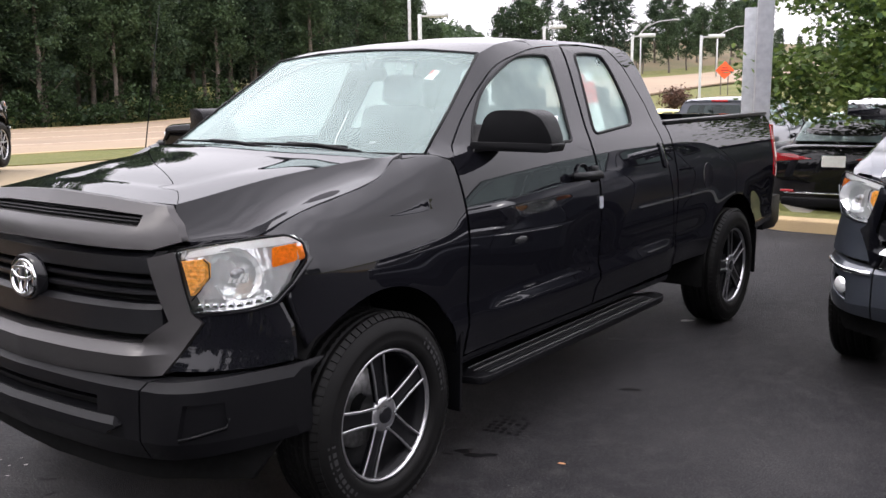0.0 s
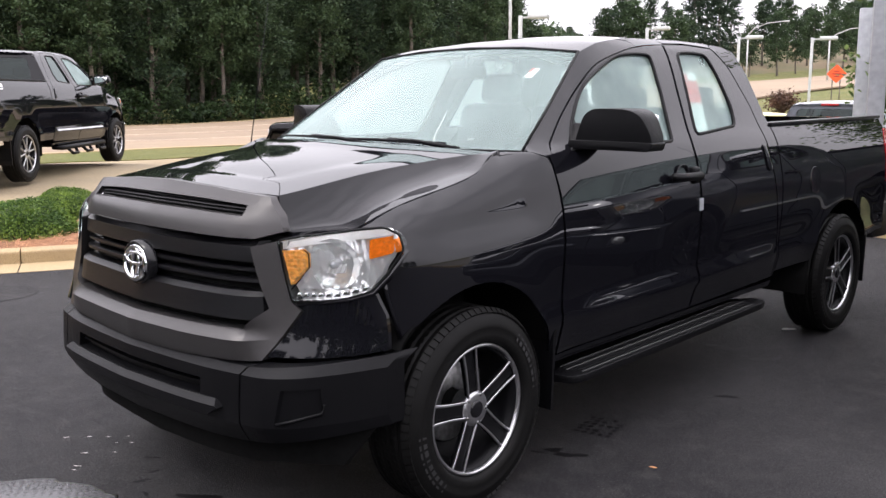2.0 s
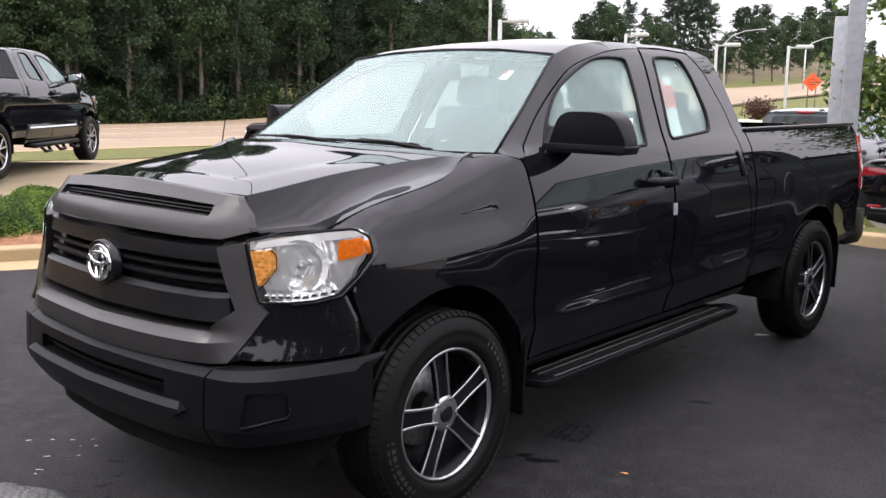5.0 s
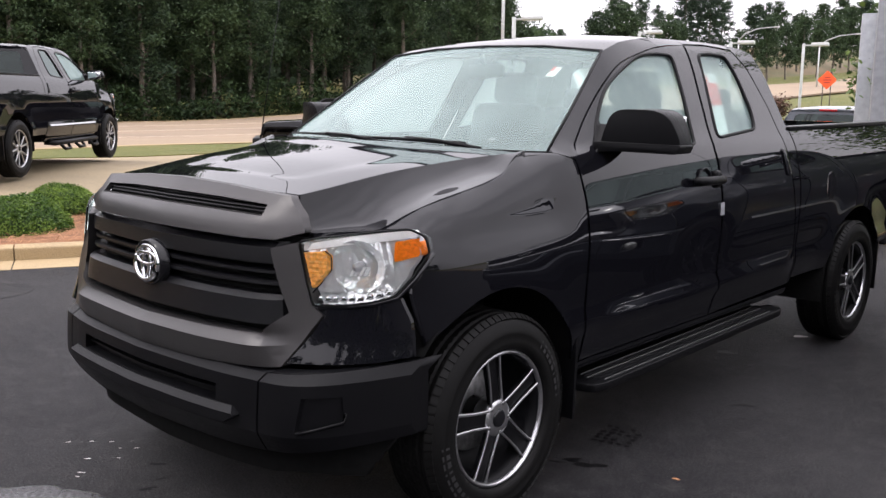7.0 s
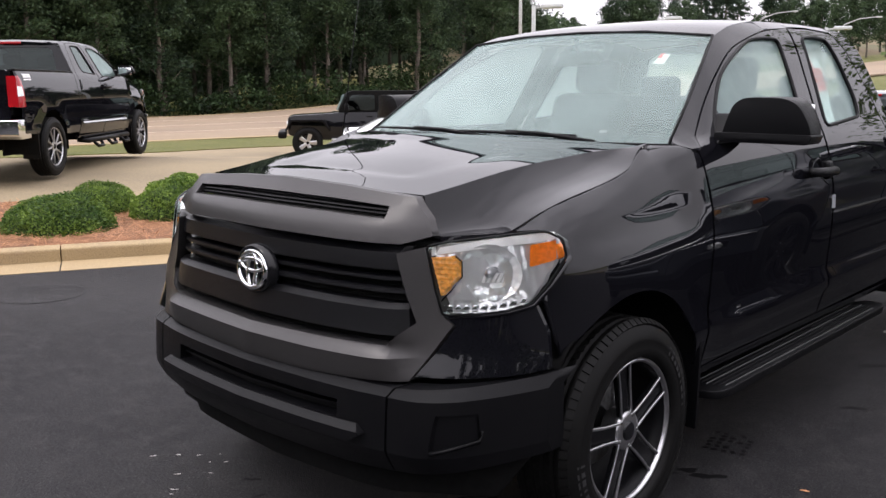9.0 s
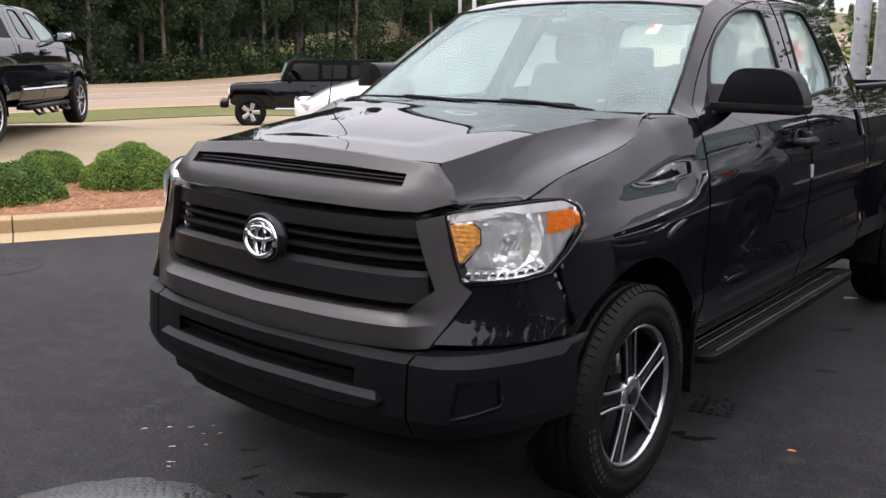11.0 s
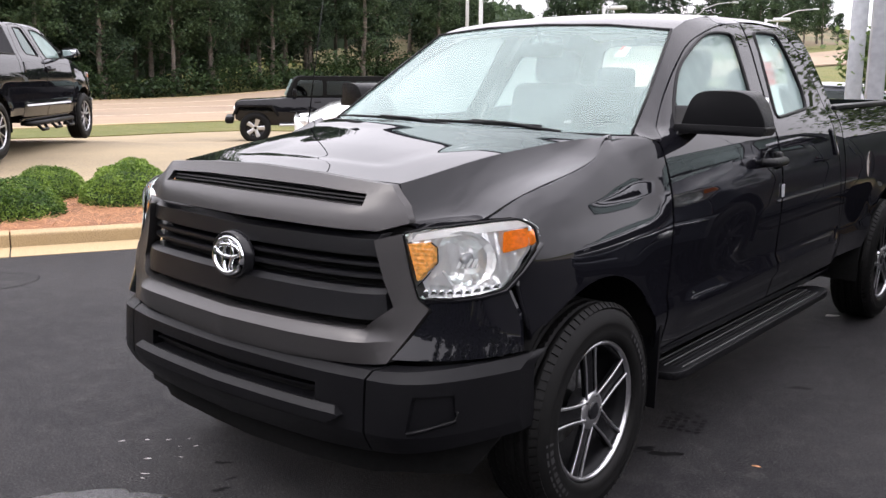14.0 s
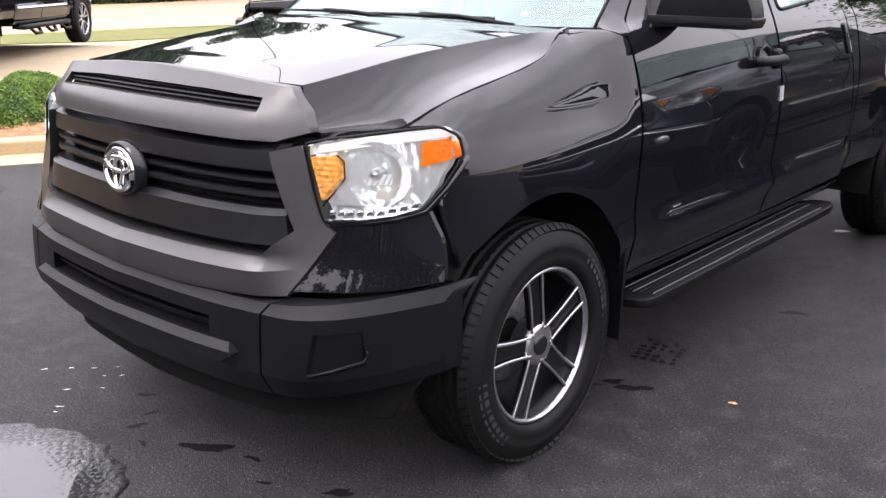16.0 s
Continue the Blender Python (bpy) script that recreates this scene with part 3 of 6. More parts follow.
def pickup_truck(label, m, paint=BLACK_PAINT, trim=TRIM_GREY, bumper=PLASTIC, wheel="double", step="board", chrome=False, group="", dark_glass=False, corner_out=0.0):
    CORNER["out"] = corner_out
    t = thing("pickup_truck", label, "pickup truck", group, m)
    inx, iny, inz = (-1, 0, 0), (0, 1, 0), (0, 0, -1)

    # fenders
    seam = [(y, SEAM_Z(y) - .003) for y in (.27, .2, .12, .05, 0, -.1, -.2, -.27, -.33, -.39, -.44)]
    outline = ([(.535, .50), (.545, .8), (.546, 1.0), (.53, 1.2), (.505, 1.34), (.43, 1.37), (.36, 1.372)] + seam
               + [(-.385, 1.148), (-.352, 1.12), (-.342, 1.075), (-.393, .985), (-.424, .945), (-.372, .752)] + arch_pts(0, 135, 12)[1:])
    pair("fender", sheet([outline], flank, inx, .04), paint, t)

    # front and rear doors with their window frames
    lower = [(.555, .50), (.562, .8), (.562, 1.0), (.546, 1.2), (.515, 1.345), (.70, 1.372), (1.54, 1.370), (1.704, 1.335), (1.718, 1.2), (1.726, .93), (1.715, .50)]
    glass_f = [(.70, 1.372), (.756, 1.459), (.912, 1.605), (1.074, 1.696), (1.293, 1.778), (1.46, 1.800), (1.61, 1.800), (1.635, 1.785), (1.60, 1.60), (1.54, 1.370)]
    frame_f = [(.515, 1.345), (.60, 1.405), (.764, 1.530), (.944, 1.645), (1.145, 1.747), (1.443, 1.818), (1.65, 1.845), (1.82, 1.855), (1.755, 1.60), (1.704, 1.335)]
    glass_f, frame_f = flowing(glass_f[:7]) + glass_f[7:], flowing(frame_f[:7]) + frame_f[7:]
    bands = [[frame_f[i], frame_f[i + 1], glass_f[i + 1], glass_f[i]] for i in range(len(frame_f) - 1)]
    base = sheet([lower] + bands, flank, inx, .04)
    for sx in (1, -1):
        door = part("front_door", base.copy() if sx == 1 else flipped(base), paint, t)
        g = sheet([glass_f], lambda y, z: flank(y, z, -.012), inx, .06, 0)
        part("window", g if sx == 1 else flipped(g), GLASS, door, "greenish side window glass")
        s = tube([flank(y, z, -.002) for y, z in rounded(glass_f, .03, 3)], .009, 6, True)
        part("window_seal", s if sx == 1 else flipped(s), PLASTIC, door)
        tri = sheet([[(.69, 1.375), (.775, 1.385), (.80, 1.50), (.76, 1.465)]], lambda y, z: flank(y, z, .002), inx, .05)
        part("mirror_sail", tri if sx == 1 else flipped(tri), PLASTIC, door)
        h = merge(tube([flank(1.425, 1.203, .02), flank(1.44, 1.203, .042), flank(1.52, 1.20, .048), flank(1.66, 1.197, .046), flank(1.69, 1.196, .02)], .021, 10),
                  block((.035, .055, .085), flank(1.675, 1.197, .005), .012))
        part("door_handle", h if sx == 1 else flipped(h), PLASTIC, door, "black plastic pull handle")
        cup = lathe([(.0, -.022), (.03, -.018), (.05, -.004), (.056, .0035), (.060, .0)], 24)
        for v in cup.verts:
            v.co = Vector(flank(1.555, 1.2)) + Vector((v.co.x + .004, v.co.y * 1.15, v.co.z))
        part("handle_recess", cup if sx == 1 else flipped(cup), GLOSS_BLACK, door)
    base.free()
    lower_r = [(1.736, .50), (1.747, .93), (1.739, 1.2), (1.726, 1.338), (1.80, 1.392), (2.27, 1.426), (2.553, 1.40), (2.563, 1.334), (2.60, 1.15), (2.66, .93), (2.69, .80), (2.70, .52)]
    glass_r = [(1.80, 1.392), (1.86, 1.60), (1.927, 1.815), (2.06, 1.822), (2.235, 1.815), (2.275, 1.70), (2.30, 1.52), (2.27, 1.426)]
    frame_r = [(1.726, 1.338), (1.776, 1.60), (1.842, 1.855), (2.08, 1.862), (2.35, 1.848), (2.44, 1.751), (2.532, 1.527), (2.553, 1.40)]
    bands = [[frame_r[i], frame_r[i + 1], glass_r[i + 1], glass_r[i]] for i in range(7)]
    base = sheet([lower_r] + bands, flank, inx, .04)
    for sx in (1, -1):
        door = part("rear_door", base.copy() if sx == 1 else flipped(base), paint, t)
        g = sheet([glass_r], lambda y, z: flank(y, z, -.012), inx, .06, 0)
        part("window", g if sx == 1 else flipped(g), GLASS if not chrome else DARK_GLASS, door, "greenish side window glass")
        s = tube([flank(y, z, -.002) for y, z in rounded(glass_r, .04, 3)], .010, 6, True)
        part("window_seal", s if sx == 1 else flipped(s), PLASTIC, door)
        h = prism(rounded([(2.495, 1.315), (2.548, 1.315), (2.585, 1.165), (2.535, 1.165)], .02), 0, .012, "x", .004)
        for v in h.verts:
            v.co.x += flank_x(v.co.y, v.co.z) - .002
        part("door_handle", h if sx == 1 else flipped(h), paint, door, "upright glossy door handle set in the door's rear edge")
    base.free()

    # pillars, roof rails and rear corners of the cab
    rail = [(.511, 1.346), (.594, 1.408), (.759, 1.534), (.939, 1.650), (1.143, 1.752), (1.443, 1.823), (1.65, 1.850), (1.835, 1.860)]
    rail = flowing(rail)
    pillar = [(.43, 1.372)] + [(.43 + (z - 1.37) * 1.44, z) for z in (1.45, 1.55, 1.65, 1.75)] + [(y, ROOF_EDGE(y)) for y in (1.05, 1.15, 1.25, 1.4, 1.6, 1.842)]
    rear_cut = [(2.08, 1.873), (2.36, 1.858), (2.452, 1.755), (2.543, 1.527), (2.565, 1.40), (2.575, 1.334), (2.612, 1.15), (2.672, .93), (2.702, .80), (2.712, .52)]
    back = [(1.842, ROOF_EDGE(1.842)), (2.1, ROOF_EDGE(2.1)), (2.3, ROOF_EDGE(2.3)), (2.5, ROOF_EDGE(2.5)), (2.60, ROOF_EDGE(2.60)), (2.645, 1.70), (2.672, 1.50), (2.69, 1.42), (2.705, 1.2), (2.722, .9), (2.722, .52)]
    pair("cab_side", sheet([pillar + rail[::-1], back + rear_cut[::-1] + [(1.842, 1.867)]], flank, inx, .04), paint, t)
    part("roof", sheet([[(-1, 1.05), (-.5, 1.038), (0, 1.033), (.5, 1.038), (1, 1.05), (1, 2.60), (.6, 2.645), (-.6, 2.645), (-1, 2.60)]], roof, inz, (.125, .06), .03), paint, t)
    part("headliner", sheet([[(-.93, 1.08), (.93, 1.08), (.93, 2.58), (-.93, 2.58)]], lambda u, y: roof(u, y) - Vector((0, 0, .045)), inz, (.25, .15), .004), LINER, t)

    # windshield, cowl, wipers, hood
    ws = [(-.83, 1.368), (-.4, 1.366), (0, 1.366), (.4, 1.366), (.83, 1.368), (.775, 1.53), (.715, 1.68), (.668, 1.797), (.35, 1.825), (0, 1.833), (-.35, 1.825), (-.668, 1.797), (-.715, 1.68), (-.775, 1.53)]
    part("windshield", sheet([ws], screen, iny, .08, 0), WINDSHIELD, t, "green-tinted windshield glass")
    part("windshield_seal", tube([screen(x, z, .003) for x, z in ws], .0075, 6, True), PLASTIC, t)
    part("cowl", sheet([[(-.83, .30), (-.4, .25), (0, .235), (.4, .25), (.83, .30), (.86, .44), (.4, .37), (0, .345), (-.4, .37), (-.86, .44)]], lambda x, y: Vector((x, y, 1.352 + .03 * (y - .25))), inz, .06), PLASTIC, t)
    for x0, x1, y1, z1 in ((.30, -.42, .345, 1.388), (-.25, -.80, .42, 1.392)):
        arm = tube([(x0 + .26, .335, 1.375), (x0, .34, 1.40), (x0 - .2, .355, 1.405)], .011, 6, taper=.6)
        w = part("wiper", arm, PLASTIC, t, "black windshield wiper lying on the glass")
        pts = [screen(x0 + .15 + (x1 - x0 - .15) * i / 6, 1.385 + .006 * math.sin(i / 6 * math.pi), .016) for i in range(7)]
        part("blade", tube(pts, .010, 6, taper=.5), PLASTIC, w)
    part("hood", hood_bm(), paint, t)
    pair("cowl_end", sheet([[(.76, .315), (.79, .29), (.828, .285), (.842, .36), (.852, .44), (.832, .435)]], lambda x, y: Vector((x, y, 1.364 + .03 * (y - .3))), inz, .03, .02), paint, t)
    ant = part("antenna", tube([(-.872, .27, 1.31), (-.880, .35, 1.70), (-.886, .43, 2.08)], .0035, 6, taper=.5), PLASTIC, t, "thin black whip antenna")
    part("antenna_base", lathe([(.0, .03), (.012, .03), (.02, 0)], 12), PLASTIC, ant, loc=pose(-.872, .27, 1.31, 0, -90, 0))
    vin = prism([(.50, 1.413), (.53, 1.4135), (.53, 1.424), (.50, 1.4235)], 0, .002, "y")
    for v in vin.verts:
        v.co = screen(v.co.x, v.co.z, -.02 - v.co.y)
    part("vin_plate", vin, PAPER_GREY, t)

    # nose: scoop band, grille surround, grille, badge
    top = [(-.582, 1.255), (-.3, 1.276), (0, 1.286), (.3, 1.276), (.582, 1.255)]
    cut_hi = [(-.515, 1.226), (-.3, 1.237), (0, 1.241), (.3, 1.237), (.515, 1.226)]
    cut_lo = [(-.52, 1.190), (-.3, 1.196), (0, 1.198), (.3, 1.196), (.52, 1.190)]
    low = [(-.59, 1.117), (-.3, 1.121), (0, 1.122), (.3, 1.121), (.59, 1.117)]
    side = [(.582, 1.255), (.64, 1.19), (.662, 1.142), (.59, 1.117), (.52, 1.190), (.515, 1.226)]
    polys = [top + cut_hi[::-1], side, mirror_pts(side), cut_lo + low[::-1]]
    lip = lambda x, z: front(x, z, .022 * ease(1.21, 1.17, z) * (1 - ease(.50, .56, abs(x)) * .6) + .004)
    part("grille_cap", sheet(polys, lip, iny, (.05, .02), .03), trim, t, "dark grey satin nose band with an air slot")
    part("scoop_mesh", sheet([cut_hi + cut_lo[::-1]], lambda x, z: front(x, z, -.022), iny, .05, 0), MESH_DARK, t)
    for k in range(3):
        z0 = 1.200 + .011 * k
        part("scoop_slat", sheet([[(-.51, z0), (.51, z0), (.51, z0 + .004), (-.51, z0 + .004)]], lambda x, z: front(x, z + .008 * (1 - (x / .51) ** 2), -.010), iny, (.08, .02), .02), PLASTIC, t)
    leg = [(.596, 1.092), (.648, 1.108), (.672, 1.02), (.705, .897), (.728, .873), (.69, .785), (.657, .703), (.585, .807), (.650, .878), (.626, .964)]
    foot = [(-.585, .807), (0, .800), (.585, .807), (.657, .703), (.3, .690), (0, .686), (-.3, .690), (-.657, .703)]
    part("grille_surround", sheet([leg, mirror_pts(leg), foot], lambda x, z: front(x, z, .034 - .028 * ease(.60, .69, abs(x)) - (.9 * max(0, z - .772) * (1 - ease(.795, .835, z)) + .5 * max(0, .772 - z)) * ease(.66, .58, abs(x))), iny, (.03, .02), .06, (.772,)), trim, t, "dark grey satin grille surround")
    part("grille_back", sheet([[(-.65, .79), (.65, .79), (.65, 1.12), (-.65, 1.12)]], lambda x, z: front(x, z, -.055), iny, .08, 0), MESH_DARK, t)
    for z0, z1, half, out in ((1.037, 1.104, .598, .006), (.838, .933, .636, .010)):
        b = sheet([[(-half, z0), (half, z0), (half - .012, z1), (-half + .012, z1)]], lambda x, z: front(x, z, out - 1.5 * max(0, z - z1 + .015)), iny, (.05, .011), .05, (z1 - .015,))
        part("grille_bar", b, GRILLE_BLACK, t, "wide matte black grille bar")
    for z0, half in ((1.012, .604), (.974, .614)):
        part("grille_slat", sheet([[(-half, z0 - .010), (half, z0 - .010), (half, z0 + .004), (-half, z0 + .004)]], lambda x, z: front(x, z, -.006 - 2.2 * max(0, z - z0)), iny, (.06, .005), .035, (z0,)), GRILLE_BLACK, t)
    part("grille_valance", sheet([[(-.59, .795), (.59, .795), (.622, .836), (.62, .846), (-.62, .846), (-.622, .836)]], lambda x, z: front(x, z, -.05), iny, .05, .02), DARK, t)
    badge = lathe([(.0, .012), (.066, .012), (.074, .018), (.080, .016), (.084, -.02)], 48)
    badge.transform(Matrix.Translation((-.010, NOSE(.978) - .012, .978)) @ Matrix.Diagonal((1.16, 1, 1.04, 1)) @ pose(0, 0, 0, -8, 0, -90))
    bd = part("badge", badge, GLOSS_BLACK, t, "round chrome oval badge on a black disc")

    def oval(cx, cz, a, b, r):
        pts = []
        for k in range(40):
            w = 2 * math.pi * k / 40
            x, z = cx + a * math.cos(w), cz + b * math.sin(w)
            pts.append(Vector((x, NOSE(.978) - .030 + (z - .978) * .14, z)))
        return tube(pts, r, 8, True)
    part("badge_oval", oval(-.010, .978, .077, .061, .0100), CHROME, bd)
    part("badge_oval", oval(-.010, .994, .064, .021, .0082), CHROME, bd)
    part("badge_oval", oval(-.010, .977, .023, .054, .0082), CHROME, bd)

    # headlights
    lens = [(.648, 1.110), (.70, 1.126), (.768, 1.139), (.84, 1.150), (.893, 1.156), (.922, 1.128), (.932, 1.074), (.908, .99), (.882, .932), (.84, .916), (.79, .908), (.704, .902), (.68, .98)]
    for sx in (1, -1):
        def side_of(bm):
            if sx == 1:
                return bm
            bm = flipped(bm)
            bmesh.ops.translate(bm, verts=bm.verts, vec=(-1.25 * corner_out, -1.1 * corner_out, 0))
            return bm
        bowl = sheet([[(.649 + (x - .648) * .935, 1.03 + (z - 1.03) * .98) for x, z in lens]], lambda x, z: front(x, z, -.036 - .018 * math.cos((x - .80) * 22) * math.cos((z - 1.03) * 16) + .0035 * math.sin(x * 280 + z * 50)), (0, 1, 0), .006, -.02)
        lamp = part("headlight", side_of(bowl), REFLECTOR, t, "clear headlight with chrome reflector and amber corners")
        part("lens", side_of(sheet([rounded(lens, .012, 3)], lambda x, z: front(x, z, .014), iny, .025, .03)), CLEAR_LENS, lamp)
        part("lens_rim", side_of(tube([front(x, z, .008) for x, z in rounded(lens, .012, 3)], .0045, 6, True)), PLASTIC, lamp)
        bezel = [(.936, 1.072), (.913, .988), (.886, .928), (.842, .911), (.79, .903), (.715, .897)]
        part("bezel", side_of(tube([front(x, z, .002) for x, z in bezel], .0085, 8)), paint, lamp, "glossy painted rim under the lamp")
        reflect = lathe([(.012, .012), (.03, .016), (.055, .026), (.075, .042), (.088, .058)], 18)
        smooth(reflect, False)
        reflect.transform(pose(.800, -.535, 1.035, 0, 0, 290) @ Matrix.Diagonal((.8, 1.15, 1.0, 1)))
        part("main_reflector", side_of(reflect), REFLECTOR, lamp)
        bulb = lathe([(.0, .045), (.012, .042), (.016, .03), (.016, .0)], 16)
        bulb.transform(pose(.795, -.540, 1.030, 0, 0, 284))
        part("bulb", side_of(bulb), BRIGHT_METAL, lamp)
        ribs = []
        for k in range(7):
            ribs.append(sheet([[(.765 + k * .011, 1.0), (.772 + k * .011, 1.0), (.779 + k * .011, 1.03), (.772 + k * .011, 1.03)]], lambda x, z: front(x, z, -.022), iny, .05, .006))
        part("reflector_rib", side_of(merge(*ribs)), LIGHT_PIPE, lamp)
        am = sheet([[(.652, 1.075), (.700, 1.080), (.716, 1.066), (.720, 1.02), (.70, .982), (.684, .950), (.672, 1.0)]], lambda x, z: front(x, z, -.005 - .0018 * math.sin(z * 420)), iny, .005, .03)
        part("turn_signal", side_of(am), AMBER_LIT, lamp, "amber turn signal behind clear lens")
        part("signal_trim", side_of(tube([front(x, z, -.004) for x, z in ((.712, 1.082), (.727, 1.066), (.731, 1.02), (.711, .977), (.692, .944))], .0024, 6)), PLASTIC, lamp, "dark rim round the amber lens")
        mk = sheet([rounded([(.864, 1.114), (.902, 1.124), (.916, 1.096), (.915, 1.066), (.868, 1.046)], .006, 2)], lambda x, z: front(x, z, -.006), iny, .02, .03)
        part("side_marker", side_of(mk), AMBER, lamp, "orange side marker lens")
        brow = sheet([[(.662, 1.082), (.768, 1.106), (.862, 1.119), (.905, 1.128), (.893, 1.149), (.84, 1.144), (.768, 1.132), (.672, 1.106)]], lambda x, z: front(x, z, -.010), iny, .02, .02)
        part("brow", side_of(brow), LIGHT_PIPE, lamp, "white light strip")
        for k in range(9):
            x0 = .712 + k * .0195
            z0 = .917 + max(0, (k - 5)) * .0055
            tooth = prism([(x0, z0), (x0 + .015, z0 + .001), (x0 + .012, z0 + .016), (x0 + .004, z0 + .016)], -.012, .0, "y", .002)
            for v in tooth.verts:
                v.co.y += front(v.co.x, v.co.z, -.012).y
            part("lamp_segment", side_of(tooth), CHROME, lamp)
        grid = sheet([[(.700, .945), (.735, .99), (.762, .945)]], lambda x, z: front(x, z, -.02), iny, .02, .01)
        part("lower_reflector", side_of(grid), REFLECTOR, lamp)

    # painted corner panels, bumper
    corner = [(.664, .714), (.70, .79), (.735, .872), (.713, .893), (.80, .900), (.862, .914), (.886, .924), (.891, .927), (.914, .85), (.930, .73), (.876, .720), (.78, .716)]
    pair("corner_gap", tube([flank(y, z, .001) for y, z in ((-.428, .952), (-.426, .93), (-.404, .85), (-.376, .752))], .010, 8), paint, t)
    if corner_out:
        part("corner_panel", sheet([corner], lambda x, z: front(x, z, .004), iny, .025), paint, t)
        part("corner_panel", sheet([mirror_pts(corner)], lambda x, z: front(x, z, .004), iny, .025), paint, t)
    else:
        pair("corner_panel", sheet([corner], lambda x, z: front(x, z, .004), iny, .025), paint, t)

    def bump(x, z):
        p = Vector((x, NOSE(z) + BUMPER_PLAN(abs(x)) - .012, z))
        p.y += max(0, z - .672) * 1.6 + max(0, .50 - z) * .35
        return p
    cmat = bumper
    x1 = .645
    centre = [[(-x1, .425), (-.46, .415), (-.46, .575), (-.46, .632), (-.46, .692), (-x1, .692)], [(.46, .415), (x1, .425), (x1, .692), (.46, .692), (.46, .632), (.46, .575)],
              [(-.46, .415), (0, .41), (.46, .415), (.46, .575), (-.46, .575)], [(-.46, .632), (.46, .632), (.46, .692), (0, .690), (-.46, .692)]]
    part("front_bumper", sheet(centre, bump, iny, (.05, .0275), .08, (.672, .50)), bumper, t, "matte black moulded front bumper")
    part("bumper_mesh", sheet([[(-.48, .56), (.48, .56), (.48, .65), (-.48, .65)]], lambda x, z: front(x, z, -.03), iny, .06, 0), MESH_DARK, t)
    part("bumper_slat", sheet([[(-.46, .598), (.46, .598), (.46, .606), (-.46, .606)]], lambda x, z: front(x, z, -.005), iny, .06, .03), PLASTIC, t)
    part("skid_bar", sheet([[(-.575, .545), (-.53, .520), (.53, .520), (.575, .545), (.545, .572), (-.545, .572)]], lambda x, z: bump(x, z) - Vector((0, .028 - 1.2 * max(0, z - .553), 0)), iny, (.05, .011), .05, (.553,)), bumper, t, "matte black skid bar")
    fog = [(.795, .632), (.872, .630), (.876, .545), (.780, .518)]
    oc = [(.653, .692), (.955, .712), (.958, .46), (.653, .428)]
    polys = [[oc[0], oc[1], fog[1], fog[0]], [oc[1], oc[2], fog[2], fog[1]], [oc[2], oc[3], fog[3], fog[2]], [oc[3], oc[0], fog[0], fog[3]]]
    for sx in (1, -1):
        b = sheet(polys, bump, iny, (.03, .0275), .08, (.672, .50))
        cr = part("bumper_corner", b if sx == 1 else flipped(b), cmat if chrome else bumper, t, "matte black bumper corner")
        f = sheet([fog], lambda x, z: bump(x, z) + Vector((0, .045 if chrome else .018, 0)), iny, .03, 0)
        part("fog_lamp_blank", f if sx == 1 else flipped(f), GLOSS_BLACK if chrome else bumper, cr)
        if chrome:
            f = lathe([(.0, .02), (.03, .018), (.04, .006), (.046, .0)], 24)
            f.transform(pose(.825, bump(.825, .58).y + .012, .58, 0, 0, -55))
            part("fog_lamp", f if sx == 1 else flipped(f), REFLECTOR, cr)
        if chrome:
            st = tube([bump(x, .672) - Vector((0, .004, 0)) for x in (.66, .72, .80, .87, .92, .95)], .014, 8)
            part("chrome_strip", st if sx == 1 else flipped(st), CHROME, cr)
        lipb = tube([bump(x, z) - Vector((0, .003, 0)) for x, z in ((.785, .514), (.83, .528), (.876, .542), (.879, .575))], .006, 6)
        part("fog_lip", lipb if sx == 1 else flipped(lipb), bumper, cr)
    part("air_dam", sheet([[(-.80, .30), (.80, .30), (.88, .44), (-.88, .44)]], lambda x, z: front(x, z, -.07), iny, .08, .02), DARK, t)

    # rocker, bed
    rock = [(.50, .455), (.50, .492), (2.72, .492), (2.72, .455)]
    pair("rocker", sheet([rock], flank, inx, .08, .05), paint, t)
    bed = ([(2.737, .55)] + [(2.737, .9), (2.722, 1.2), (2.706, 1.405), (3.2, 1.413), (3.8, 1.416), (4.3, 1.417), (4.53, 1.415), (4.56, 1.30), (4.545, .95), (4.53, .62), (4.24, .60)] + arch_pts(3.70, 24, 162)
           + [(3.20, .55)])
    pair("bed_side", sheet([bed], flank, inx, .04, .03), paint, t)
    pair("bed_rail", prism(rounded([(2.70, 1.412), (4.54, 1.418), (4.54, 1.437), (2.70, 1.432)], .006), .80, .885, "x", .006), PLASTIC, t, "black plastic bed rail cap")
    pair("bed_wall", block((.05, 1.82, .55), (.795, 3.63, 1.14), .01), DARK, t)
    part("bed_floor", block((1.6, 1.84, .04), (0, 3.63, .86), .005), DARK, t)
    part("bed_front", block((1.66, .04, .56), (0, 2.745, 1.14), .01), paint, t)
    part("tailgate", sheet([rounded([(-.80, .80), (.80, .80), (.80, 1.42), (-.80, 1.42)], .03)], lambda x, z: Vector((x, 4.585 + .012 * ease(1.3, 1.38, z), z)), (0, -1, 0), .08, .05), paint, t)
